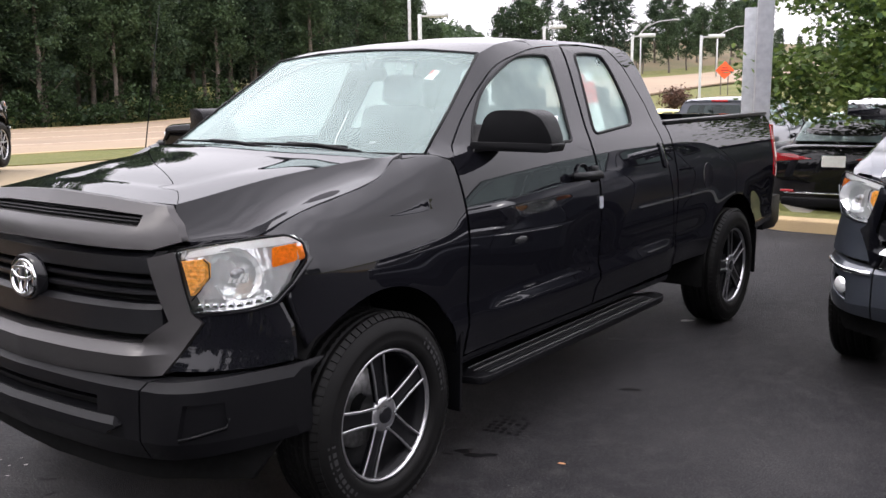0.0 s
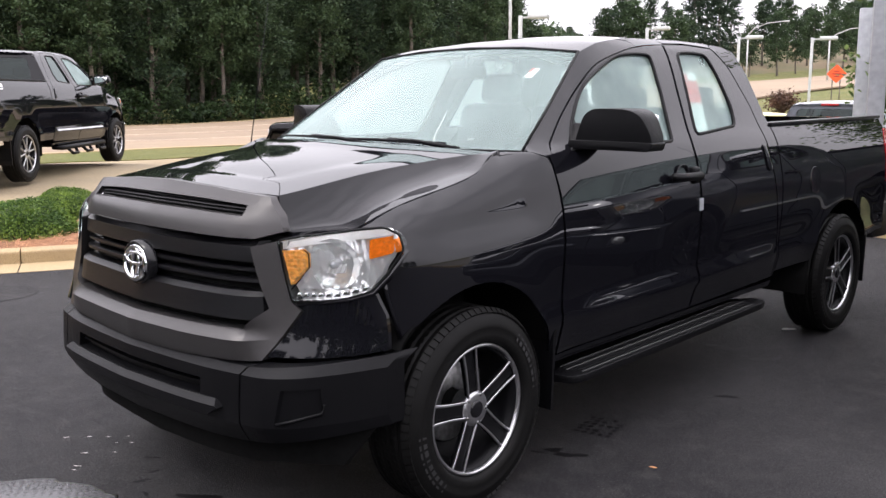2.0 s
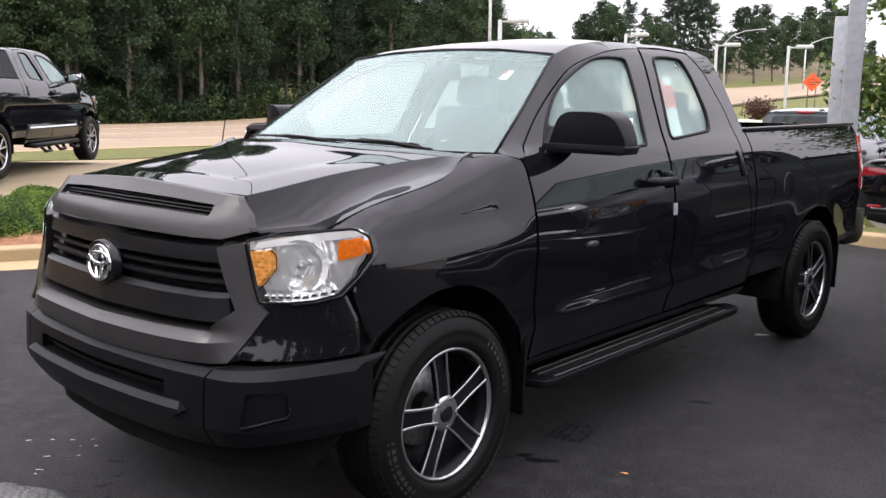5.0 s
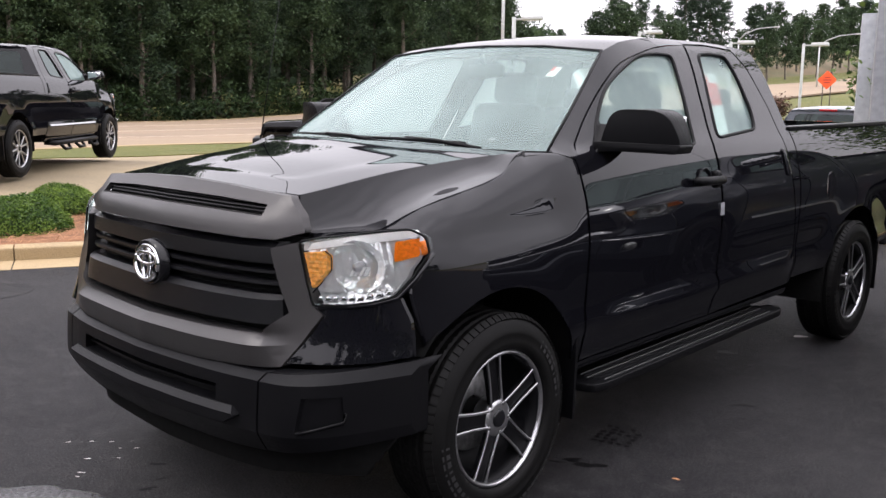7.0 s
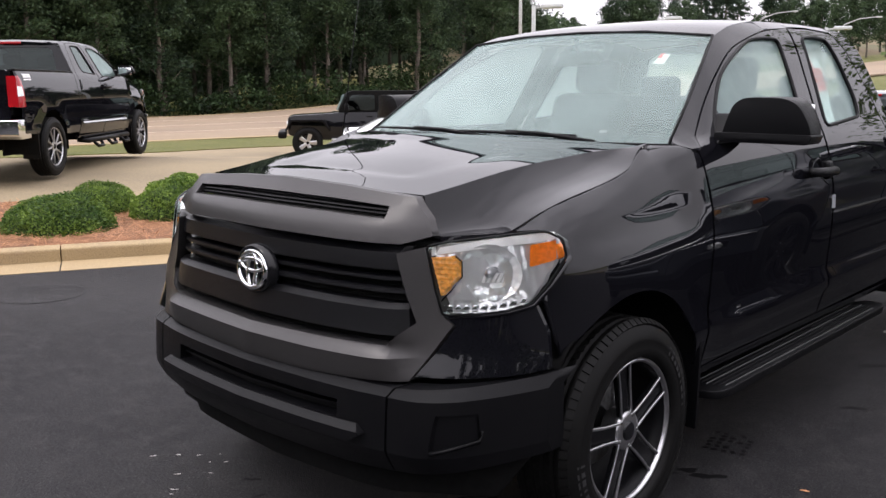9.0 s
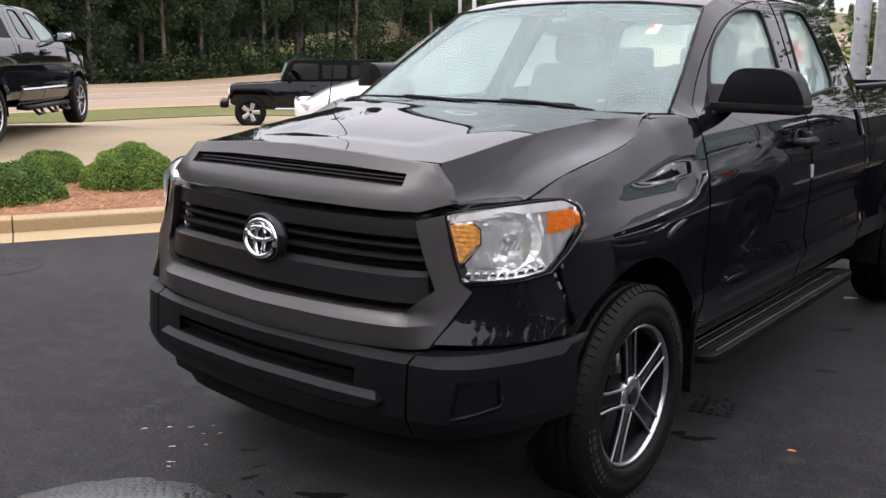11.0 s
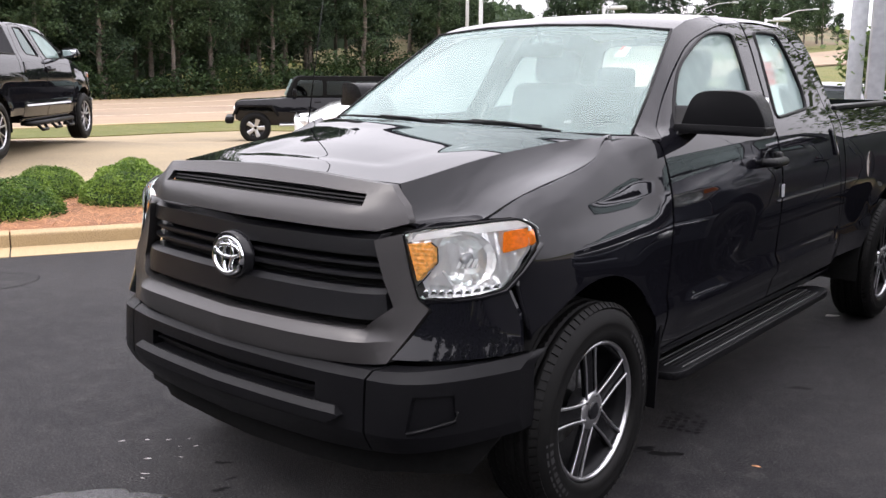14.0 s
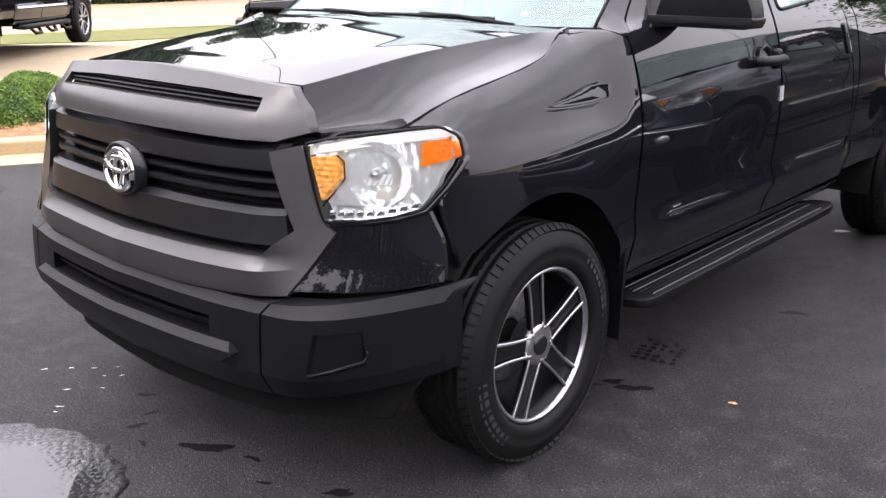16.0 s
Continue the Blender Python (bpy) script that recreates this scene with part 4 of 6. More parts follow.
    for sx in (1, -1):
        tl = sheet([rounded([(4.50, .965), (4.60, .95), (4.60, 1.345), (4.53, 1.35), (4.50, 1.27)], .02)], lambda y, z: Vector((flank_x(y, z) - .02 - 2.2 * max(0, y - 4.565) * .5, y, z)) + Vector((.024, 0, 0)), inx, .02, .05)
        lamp = part("tail_lamp", tl if sx == 1 else flipped(tl), RED_LENS, t, "red tail lamp with a clear centre")
        back_l = sheet([rounded([(.80, .96), (.935, .96), (.915, 1.345), (.80, 1.35)], .02)], lambda x, z: Vector((x, 4.612, z)), (0, -1, 0), .05, .04)
        part("tail_lens", back_l if sx == 1 else flipped(back_l), RED_LENS, lamp)
        c = sheet([[(4.53, 1.10), (4.602, 1.09), (4.602, 1.22), (4.54, 1.21)]], lambda y, z: Vector((flank_x(y, z) - .02 - 1.1 * max(0, y - 4.565) + .026, y, z)), inx, .02, .01)
        part("reverse_lens", c if sx == 1 else flipped(c), REFLECTOR, lamp)
        rb = prism(rounded([(4.36, .56), (4.44, .80), (4.73, .80), (4.73, .60), (4.64, .55)], .02), .55, .955, "x", .015)
        part("bumper_end", rb if sx == 1 else flipped(rb), CHROME if chrome else PLASTIC, t, "bright chrome rear bumper" if chrome else "black rear bumper end")
    part("rear_bumper", block((1.2, .2, .22), (0, 4.66, .68), .02), CHROME if chrome else PLASTIC, t)
    for sx in (1, -1):
        fz = lathe([(.086, -.004), (.086, .0010), (.083, .0018), (.080, .0012), (.0, .0012)], 36)
        for v in fz.verts:
            v.co = flank(3.205 + v.co.y, 1.065 + v.co.z, v.co.x)
        if sx == 1:
            part("fuel_door", fz, paint, t)
        else:
            fz.free()

    # cab back, interior
    def wall(x, z):
        return Vector((x, 2.675 - (z - 1.42) * .16, z))
    outer = [(-.86, 1.36), (.86, 1.36), (.80, 1.55), (.69, 1.78), (.55, 1.86), (-.55, 1.86), (-.69, 1.78), (-.80, 1.55)]
    inner = [(-.64, 1.45), (.64, 1.45), (.63, 1.56), (.58, 1.74), (.52, 1.775), (-.52, 1.775), (-.58, 1.74), (-.63, 1.56)]
    part("cab_back", sheet(ring_polys(outer, inner), wall, (0, -1, 0), .08, .03), paint, t)
    part("cab_back_lower", block((1.74, .04, .82), (0, 2.66, .96), .01), paint, t)
    part("rear_window", sheet([inner], lambda x, z: wall(x, z) - Vector((0, .01, 0)), (0, -1, 0), .1, 0), DARK_GLASS if chrome or dark_glass else GLASS, t, "tinted rear window glass")
    third = block((.30, .03, .04), (0, 2.645, 1.845), .008)
    part("third_brake_light", third, RED_LENS, t)
    part("cab_floor", block((1.66, 2.1, .05), (0, 1.60, .60), .01), DARK, t)
    dash = prism([(.36, 1.32), (.44, 1.345), (.72, 1.30), (.86, 1.22), (.84, 1.05), (.74, .80), (.36, .80)], -.80, .80, "x", .03)
    part("dashboard", dash, CABIN, t, "grey plastic dashboard")
    sw = [Vector((.40 + .185 * math.cos(a), 1.00 + .185 * math.sin(a) * .42, 1.23 + .185 * math.sin(a) * .9)) for a in [2 * math.pi * k / 28 for k in range(28)]]
    wh = part("steering_wheel", tube(sw, .016, 8, True), DARK, t, "dark steering wheel")
    part("wheel_centre", block((.15, .05, .12), (.40, .985, 1.22), .03, (-25, 0, 0)), DARK, wh)
    part("steering_column", tube([(.40, .99, 1.22), (.40, .78, 1.12)], .035, 10), DARK, wh)
    for x in (-.40, .40):
        s = part("seat", merge(block((.50, .52, .16), (x, 1.38, .92), .05), block((.48, .16, .62), (x, 1.66, 1.24), .06, (-14, 0, 0))), CLOTH, t, "grey cloth bucket seat")
        part("headrest", block((.27, .10, .18), (x, 1.775, 1.635), .04, (-10, 0, 0)), CLOTH, s)
        for dx in (-.06, .06):
            part("headrest_post", tube([(x + dx, 1.745, 1.50), (x + dx, 1.77, 1.60)], .007, 6), BRAKE, s)
    bench = part("rear_bench", merge(block((1.48, .46, .15), (0, 2.24, .93), .05), block((1.46, .14, .60), (0, 2.50, 1.22), .05, (-8, 0, 0))), CLOTH, t, "grey cloth rear bench")
    for x in (-.45, 0, .45):
        part("headrest", block((.26, .09, .15), (x, 2.545, 1.565), .035), CLOTH, bench)
    mir = part("rear_view_mirror", block((.24, .03, .07), (0, 1.02, 1.715), .02), DARK, t)
    part("mirror_stem", tube([(0, 1.02, 1.73), (0, .99, 1.80)], .012, 6), DARK, mir)
    pair("sun_visor", block((.46, .16, .02), (.36, 1.19, 1.805), .008, (8, 0, 0)), LINER, t)

    # underside
    part("chassis", merge(block((1.0, 4.6, .22), (0, 1.9, .50), .03), block((1.62, 1.6, .28), (0, 1.60, .55), .03), block((1.3, .9, .5), (0, -.15, .75), .05), block((1.5, 1.6, .2), (0, 3.7, .74), .03)), DARK, t)
    for yc in AXLES:
        arc = bmesh.new()
        rows = []
        for i in range(19):
            a = radians(-8 + (150 if yc == 0 else 196) * i / 18)
            rows.append([arc.verts.new((x, yc + (ARCH + .012) * math.cos(a), HUB_Z + (ARCH + .012) * math.sin(a))) for x in (.50, .95)])
        for r0, r1 in zip(rows, rows[1:]):
            arc.faces.new((r0[0], r0[1], r1[1], r1[0]))
        pair("wheel_liner", smooth(arc), DARK, t)
        pair("liner_wall", block((.03, 1.04, .62), (.50, yc, .62), .01), DARK, t)
        part("axle", tube([(-.85, yc, HUB_Z), (.85, yc, HUB_Z)], .05, 10), DARK, t)
        fl = prism(rounded([(.0, .0), (.012, .0), (.03, .36), (.012, .36)], .004), .74, .965, "x")
        fl.transform(Matrix.Translation((0, yc + .475, .27)))
        pair("mud_flap", fl, PLASTIC, t, "black mud flap")
        for x, turn in ((.862, 0), (-.862, 180)):
            add_wheel(t, pose(x, yc, HUB_Z - .001, 0, 0, turn), wheel)

    # running boards
    if step == "board":
        for sx in (1, -1):
            core = prism(rounded([(.66, .70), (.86, .56), (.985, .60), (1.005, .66), (1.005, 2.44), (.985, 2.52), (.90, 2.54), (.84, 2.44), (.66, 2.40)], .03), .360, .395, "z", .012)
            for v in core.verts:
                v.co.z += .018 * (v.co.y - .6) / 2
            bd = part("running_board", core if sx == 1 else flipped(core), PLASTIC, t, "black moulded running board with tread ribs")
            # three ribs get the paler plastic as painted edge highlights
            for k, x in enumerate((.862, .885, .908, .931, .954, .977)):
                rib = block((.005, 1.74 - .02 * abs(k - 2), .006), (x, 1.53, .405), .0015, (.52, 0, 0))
                part("tread_rib", rib if sx == 1 else flipped(rib), LIT_EDGE_PLASTIC if k in (0, 2, 5) else PLASTIC, bd)
            for y0 in (.85, 2.2):
                br = tube([(.55, y0, .48), (.80, y0, .37)], .025, 8)
                part("bracket", br if sx == 1 else flipped(br), DARK, bd)
    else:
        for sx in (1, -1):
            core = tube([(.80, .55, .42), (.93, .62, .40), (.93, 2.40, .40), (.80, 2.48, .42)], .04, 12)
            bd = part("side_step", core if sx == 1 else flipped(core), PLASTIC, t, "black tubular side step")
            for y0 in (.85, 1.45, 2.05):
                lp = tube([(.92, y0 - .16, .40), (.99, y0 - .12, .30), (.99, y0 + .10, .30), (.92, y0 + .16, .40)], .025, 10)
                part("step_loop", lp if sx == 1 else flipped(lp), PLASTIC, bd)
    if chrome:
        pair("door_moulding", sheet([rounded([(.70, .660), (2.64, .672), (2.64, .696), (.70, .684)], .008)], lambda y, z: flank(y, z, .008), inx, .08, .010), BRIGHT_METAL, t, "bright door moulding")

    # door mirrors
    bright = trim is CHROME
    mirmat = CHROME if bright else PLASTIC
    for sx in (1, -1):
        shell = prism(rounded([(.915, 1.44), (.945, 1.52), (.99, 1.545), (1.12, 1.542), (1.165, 1.515), (1.196, 1.44), (1.203, 1.40), (1.193, 1.37), (.90, 1.385)], .03, 4), .70, .90, "y", .022)
        for v in shell.verts:
            v.co.y += .10 * (v.co.x - .95) + (.10 if v.co.y < .8 else 0) * max(0, (v.co.x - .98) / .22) ** 2
        if sx == -1:
            # folded up a little, so that less of it shows
            for v in shell.verts:
                v.co.z = 1.545 - (1.545 - v.co.z) * .68
        mr = part("door_mirror", shell if sx == 1 else flipped(shell), mirmat, t, "large black plastic door mirror" if not bright else "large door mirror with chrome cap")
        foot = prism(rounded([(.66, 1.345), (.69, 1.325), (.84, 1.345), (.86, 1.40), (.82, 1.47), (.775, 1.485), (.71, 1.41)], .02, 3), .82, .902, "x", .018)
        part("mirror_foot", foot if sx == 1 else flipped(foot), PLASTIC, mr)
        band = prism(rounded([(.88, 1.374), (1.198, 1.364), (1.211, 1.402), (.88, 1.412)], .012, 3), .688, .905, "y", .01)
        for v in band.verts:
            v.co.y += .10 * (v.co.x - .95) + (.10 if v.co.y < .8 else 0) * max(0, (v.co.x - .98) / .22) ** 2
        if sx == -1:
            for v in band.verts:
                v.co.z += .055
        part("mirror_band", band if sx == 1 else flipped(band), PLASTIC, mr)
        face = block((.22, .006, .12), (1.06, .918, 1.455), .002, (0, 0, 6))
        part("mirror_glass", face if sx == 1 else flipped(face), CHROME, mr)
        if bright:
            cap = block((.27, .02, .10), (1.07, .695, 1.48), .009, (0, 0, 6))
            part("mirror_cap", cap if sx == 1 else flipped(cap), CHROME, mr)
    return t


truck = pickup_truck("black four-door pickup truck with matte grey grille, parked on asphalt", Matrix.Identity(4), corner_out=.050)


# ---- ground ----
ASPHALT = shader("asphalt", (0.0165, 0.0162, 0.0184), 0.60, grain=(120, 0.9), bump=(190, 0.015), patches=(0.55, (0.03597, 0.03511, 0.03683), 0.40, 0.66), spec=0.17, scuffs=(9, (0.040, 0.0385, 0.0395), 0.50, 0.70), specks=(110, (0.13, 0.125, 0.12), 0.585, 0.68))
BACK_LOT = shader("worn_asphalt", (0.182, 0.1683, 0.1501), 0.85, grain=(40, 0.3), patches=(0.3, (0.273, 0.2457, 0.2093), 0.4, 0.65))
CONCRETE = shader("tan_concrete", (0.268, 0.210, 0.126), 0.85, grain=(30, 0.18), bump=(90, 0.002), patches=(0.35, (0.200, 0.158, 0.100), 0.4, 0.68))
KERB = shader("kerb_concrete", (0.3548, 0.2623, 0.141), 0.85, grain=(90, 0.3), bump=(130, 0.003), patches=(2.2, (0.3122, 0.2296, 0.1306), 0.45, 0.7))
GUTTER = shader("gutter_concrete", (0.3516, 0.2581, 0.137), 0.85, grain=(90, 0.2), bump=(130, 0.002), patches=(1.6, (0.3412, 0.2533, 0.1408), 0.42, 0.7))
ROAD = shader("road_concrete", (0.285, 0.212, 0.140), 0.85, grain=(8, 0.12), patches=(0.12, (0.225, 0.165, 0.115), 0.4, 0.66))
ROAD_LINE = shader("road_line", (0.546, 0.442, 0.351), 0.8, grain=(5, 0.2))
GRASS = shader("grass", (0.094, 0.102, 0.018), 0.9, grain=(14, 0.35), bump=(60, 0.02), patches=(0.4, (0.140, 0.128, 0.034), 0.4, 0.68))
DRY_SLOPE = shader("dry_grass", (0.150, 0.108, 0.056), 0.9, grain=(4, 0.25), patches=(0.06, (0.090, 0.088, 0.036), 0.4, 0.65))
MULCH = shader("pine_straw", (0.288, 0.1368, 0.0648), 0.95, grain=(120, 0.5), bump=(90, 0.02), patches=(3, (0.1872, 0.0936, 0.0504), 0.4, 0.65))
STRAW = shader("straw_strand", (0.513, 0.2565, 0.1283), 0.9, grain=(20, 0.4))
BARK = shader("bark", (0.115, 0.099, 0.085), 0.95, grain=(9, 0.4), bump=(14, 0.03), patches=(1.2, (0.2074, 0.1728, 0.1382), 0.45, 0.7))
LEAF = leafy("forest_leaf", (0.015, 0.031, 0.019), (0.070, 0.110, 0.046), 0.35, 0.30)
PINE_LEAF = leafy("pine_needle", (0.012, 0.026, 0.017), (0.045, 0.075, 0.038), 0.2, 0.3)
BRUSH_LEAF = leafy("brush_leaf", (0.010, 0.024, 0.010), (0.046, 0.080, 0.026), 0.3, 0.5)
MAPLE_LEAF = leafy("maple_leaf", (0.024, 0.060, 0.018), (0.165, 0.235, 0.055), 0.35, 1.6)
BOX_LEAF = leafy("boxwood_leaf", (0.036, 0.082, 0.013), (0.215, 0.315, 0.056), 0.3, 3.0)
# dark green that stands for the shade between the bush's leaves
BOX_SHADE_CORE = shader("boxwood_shade_core", (0.03, 0.056, 0.016), 0.95, grain=(40, 0.4))
GALVANISED = shader("galvanised_steel", (0.408, 0.4216, 0.4488), 0.5, metal=0.4, grain=(12, 0.12), patches=(2, (0.3264, 0.34, 0.3672), 0.4, 0.7))
LAMP_GREY = shader("lamp_grey", (0.504, 0.516, 0.516), 0.5, grain=(5, 0.1))
ORANGE = shader("orange_sign_face", (0.85, 0.10, 0.02), 0.5, grain=(12, 0.06))
STAIN = shader("oil_stain", (0.006, 0.006, 0.0065), 0.5, grain=(60, 0.4), spec=0.12)
DEBRIS = shader("pale_debris", (0.55, 0.53, 0.50), 0.7, grain=(40, 0.2))
LITTER = shader("dry_leaf", (0.49, 0.238, 0.112), 0.8, grain=(40, 0.3))

LEFT = curve((0, .13), (1.5, .17), (3, .26), (5, .34), (8.7, .33), (12, .10), (16, -.30), (20, -.36), (200, -.42))
BACK = curve((8.2, .10), (9.0, .07), (10.4, -.26), (13, -.30), (18, -.42), (30, -.42), (50, .45), (79, 2.1), (106, 2.9), (200, 7), (500, 12))


def kerb_s(x, y):
    """Distance beyond the kerb of the planted island."""
    return -.898 * (x + 5.6) + .44 * (y - 1.1)


def kerb_x(s, y):
    return -5.6 - (s - .44 * (y - 1.1)) / .898


def land(x, y):
    s = kerb_s(x, y)
    back = BACK(max(8.2, y))
    if s <= 0:
        z = 0 if y < 8.2 else back
    else:
        w = ease(7, 24, y)
        z = LEFT(s) * (1 - w) + back * w - .16 * ease(5, 9, y) * ease(3, 8, s) * (1 - ease(10, 15, s))
    return z + 5 * ease(-49, -80, x) * ease(35, 110, y)


def draped(lift):
    return lambda x, y: Vector((x, y, land(x, y) + lift))


def zone(name, poly, material, lift, step, label, category="ground"):
    return tagged(part(name, sheet([poly], draped(lift), (0, 0, -1), step, .12), material), label, category, kind="structure")


zone("ground", [(-420, -300), (420, -300), (420, 520), (-420, 520)], GRASS, -.16, 14.0, "wide grassy ground reaching the horizon")
zone("parking_lot", [(kerb_x(0, 8.05), 8.05), (kerb_x(0, -60), -60), (70, -60), (70, 8.05)], ASPHALT, 0, 8.0, "dark worn asphalt parking lot with faint stains", "pavement")
zone("verge", [(-26, -25), (-24.2, 5.2), (-22, 11.5), (-21.6, 16), (-16, 22), (-9, 30), (-26.95, 30), (-26.95, -25)], GRASS, .028, 1.5, "mown green grass verge beside the road", "grass")
zone("apron", [(kerb_x(2.9, -25), -25), (kerb_x(2.9, 9), 9), (-2.5, 11), (-4, 24), (-9, 30), (-16, 22), (-21.6, 16), (-22, 11.5), (-24.2, 5.2), (-26, -25)][::-1], CONCRETE, 0, 1.2, "tan concrete driveway apron", "pavement")
zone("planting_bed", [(kerb_x(.12, -16), -16), (kerb_x(.12, 8), 8), (kerb_x(2.9, 9), 9), (kerb_x(2.9, -16), -16)], MULCH, 0, .5, "planting bed covered in brown pine straw", "planting bed")
zone("grass_island", [(-2.1, 8.3), (60, 8.3), (60, 10.6), (-2.1, 10.6)], GRASS, .03, .5, "strip of green grass behind the parking bays", "grass")
zone("back_lot", [(-4, 10.5), (60, 10.5), (60, 44), (-14, 44), (-9, 30), (-4, 24)], BACK_LOT, .0, 2.0, "pale asphalt lot on lower ground", "pavement")
zone("road", [(-51, -90), (-26.7, -90), (-26.7, 60), (-24, 130), (-14, 260), (-40, 260), (-49, 130), (-51, 60)], ROAD, .03, 5.0, "wide tan concrete road", "road")
for x in (-33, -39, -45):
    zone("road_marking", [(x, -90), (x + .14, -90), (x + .14, 60), (x, 60)], ROAD_LINE, .045, 5.0, "worn pale lane line", "road marking")
zone("hill_slope", [(-49.5, 62), (-48, 130), (-42, 250), (-160, 250), (-160, 62)], DRY_SLOPE, .02, 6.0, "dry grass bank rising beside the road", "grass")
for x0, x1 in ((-27.3, -26.7), (-51.6, -51)):
    zone("road_kerb", [(x0, -90), (x1, -90), (x1, 60), (x0, 60)], GUTTER, .05, 5.0, "pale concrete road edge", "kerb")

# kerb stones along the island and behind the bays
stone = rounded([(0, -.05), (0, .128), (.14, .15), (.16, -.05)], .022, 3)


def kerb_stone(length):
    return keep("kerb_stone", prism(stone, 0, length - .012, "y", 0), KERB)


kerb = tagged(new("kerb"), "worn tan concrete kerb round the planted island", "kerb", kind="structure")
me = kerb_stone(2.6)
yaw = math.degrees(math.atan2(.44, .898))
for k in range(-6, 4):
    y = .95 + 2.6 * .898 * k
    share("kerb_stone", me, kerb, pose(kerb_x(0, y), y, 0, 0, 0, -26.1) @ Matrix.Diagonal((-1, 1, 1, 1)))
kerb_b = tagged(new("kerb"), "concrete kerb behind the parking bays", "kerb", kind="structure")
for k in range(24):
    share("kerb_stone", me, kerb_b, pose(-2.0 + 2.6 * k, 8.1, 0, 0, 0, -90) @ Matrix.Diagonal((-1, 1, 1, 1)))
gut = tagged(new("gutter"), "pale concrete gutter strip", "gutter", kind="structure")
gme = keep("gutter_slab", prism([(-.44, -.05), (-.44, .004), (-.004, .012), (-.004, -.05)], 0, 2.588, "y", 0), GUTTER)
for k in range(-6, 4):
    y = .95 + 2.6 * .898 * k
    share("gutter_slab", gme, gut, pose(kerb_x(0, y), y, 0, 0, 0, -26.1) @ Matrix.Diagonal((-1, 1, 1, 1)))


# ---- plants ----
def leaf_mesh(name, centres, sizes, material, rng, shape="diamond", up=0.35):
    """Many small leaves, each its own little folded face, at the given places."""
    n = len(centres)
    nrm = rng.normal(size=(n, 3))
    nrm[:, 2] = np.abs(nrm[:, 2]) + up
    nrm /= np.linalg.norm(nrm, axis=1, keepdims=True)
    t = np.cross(nrm, rng.normal(size=(n, 3)))
    t /= np.linalg.norm(t, axis=1, keepdims=True)
    b = np.cross(nrm, t)
    if shape == "diamond":
        form = [(-1, 0, 0), (0, -.5, .12), (1, 0, 0), (0, .5, .12)]
    else:
        form = [(-.9, 0, 0), (-.35, -.3, .05), (-.3, -.85, .1), (.1, -.4, .05), (.55, -.6, .12), (.5, -.2, .05), (1, 0, 0), (.5, .2, .05), (.55, .6, .12), (.1, .4, .05), (-.3, .85, .1), (-.35, .3, .05)]
    m = len(form)
    vs = np.stack([centres + (t * u + b * v + nrm * w) * sizes[:, None] for u, v, w in form], axis=1).reshape(-1, 3)
    me = bpy.data.meshes.new(name)
    me.from_pydata(vs.tolist(), [], np.arange(n * m).reshape(n, m).tolist())
    me.materials.append(material)
    return me


def trunk_bm(rng, height, r, limbs, spread, lean=0.0, first=0.35):
    pts = [Vector((lean * z / height + .06 * math.sin(z * .7 + lean * 9), .06 * math.cos(z * .9), z)) for z in np.linspace(-.3, height, 12)]
    parts = [tube(pts, r, 9, taper=.22)]
    tips = []
    for k in range(limbs):
        f = first + (1 - first) * (k + .3) / limbs
        base = pts[int(f * 11)]
        a = k * 2.4 + rng.random() * .6
        length = spread * (1.1 - .5 * f) * (.7 + .5 * rng.random())
        d = Vector((math.cos(a), math.sin(a), .35 + .4 * rng.random())).normalized()
        mid = base + d * length * .5
        tip = base + d * length + Vector((0, 0, length * .12))
        parts.append(tube([base, mid, tip], r * .22 * (1.2 - f), 6, taper=.25))
        tips += [mid, tip]
    return merge(*parts), tips


def crown_points(rng, tips, top, count, clump, lo, hi, spread):
    """Leaf places gathered in clumps round the limbs."""
    cs = [np.array(p) for p in tips]
    while len(cs) < count:
        z = lo + (hi - lo) * rng.random() ** .8
        w = spread * (1 - .55 * (z - lo) / (hi - lo)) * math.sqrt(rng.random())
        a = rng.random() * 6.283
        cs.append(np.array((w * math.cos(a), w * math.sin(a), z)))
    pts = []
    for c in cs:
        n = int(clump * (.5 + rng.random()))
        pts.append(c + rng.normal(size=(n, 3)) * np.array((.62, .62, .38)) * (.7 + .6 * rng.random()))
    return np.concatenate(pts)


TREES = []
rng = np.random.default_rng(4)
for k, (h, lo, spread, limbs, clump) in enumerate(((19, 5.5, 3.4, 18, 60), (21, 6.8, 3.2, 18, 60), (17, 2.9, 3.8, 18, 64), (20, 4.6, 3.4, 18, 60), (15, 1.8, 3.6, 18, 66), (22, 3.0, 4.0, 40, 60))):
    leaf = PINE_LEAF if k == 5 else LEAF
    bm, tips = trunk_bm(rng, h * .93, .30 + .02 * k, limbs, spread, lean=(.5, -.4, .2, 1.1, -.2, .1)[k], first=lo / h)
    trunk = keep("trunk", bm, BARK)
    crowns = {}
    for detail, clumps, leaves, small, large in (("fine", 120, 118, .10, .25), ("plain", 100, clump, .18, .38), ("loose", 80, 30, .32, .60)):
        pts = crown_points(rng, tips, h, clumps, leaves, lo, h, spread if k != 5 else spread * .9)
        crowns[detail] = leaf_mesh("crown", pts, rng.uniform(small, large, len(pts)), leaf, rng)
    TREES.append((trunk, crowns, h))


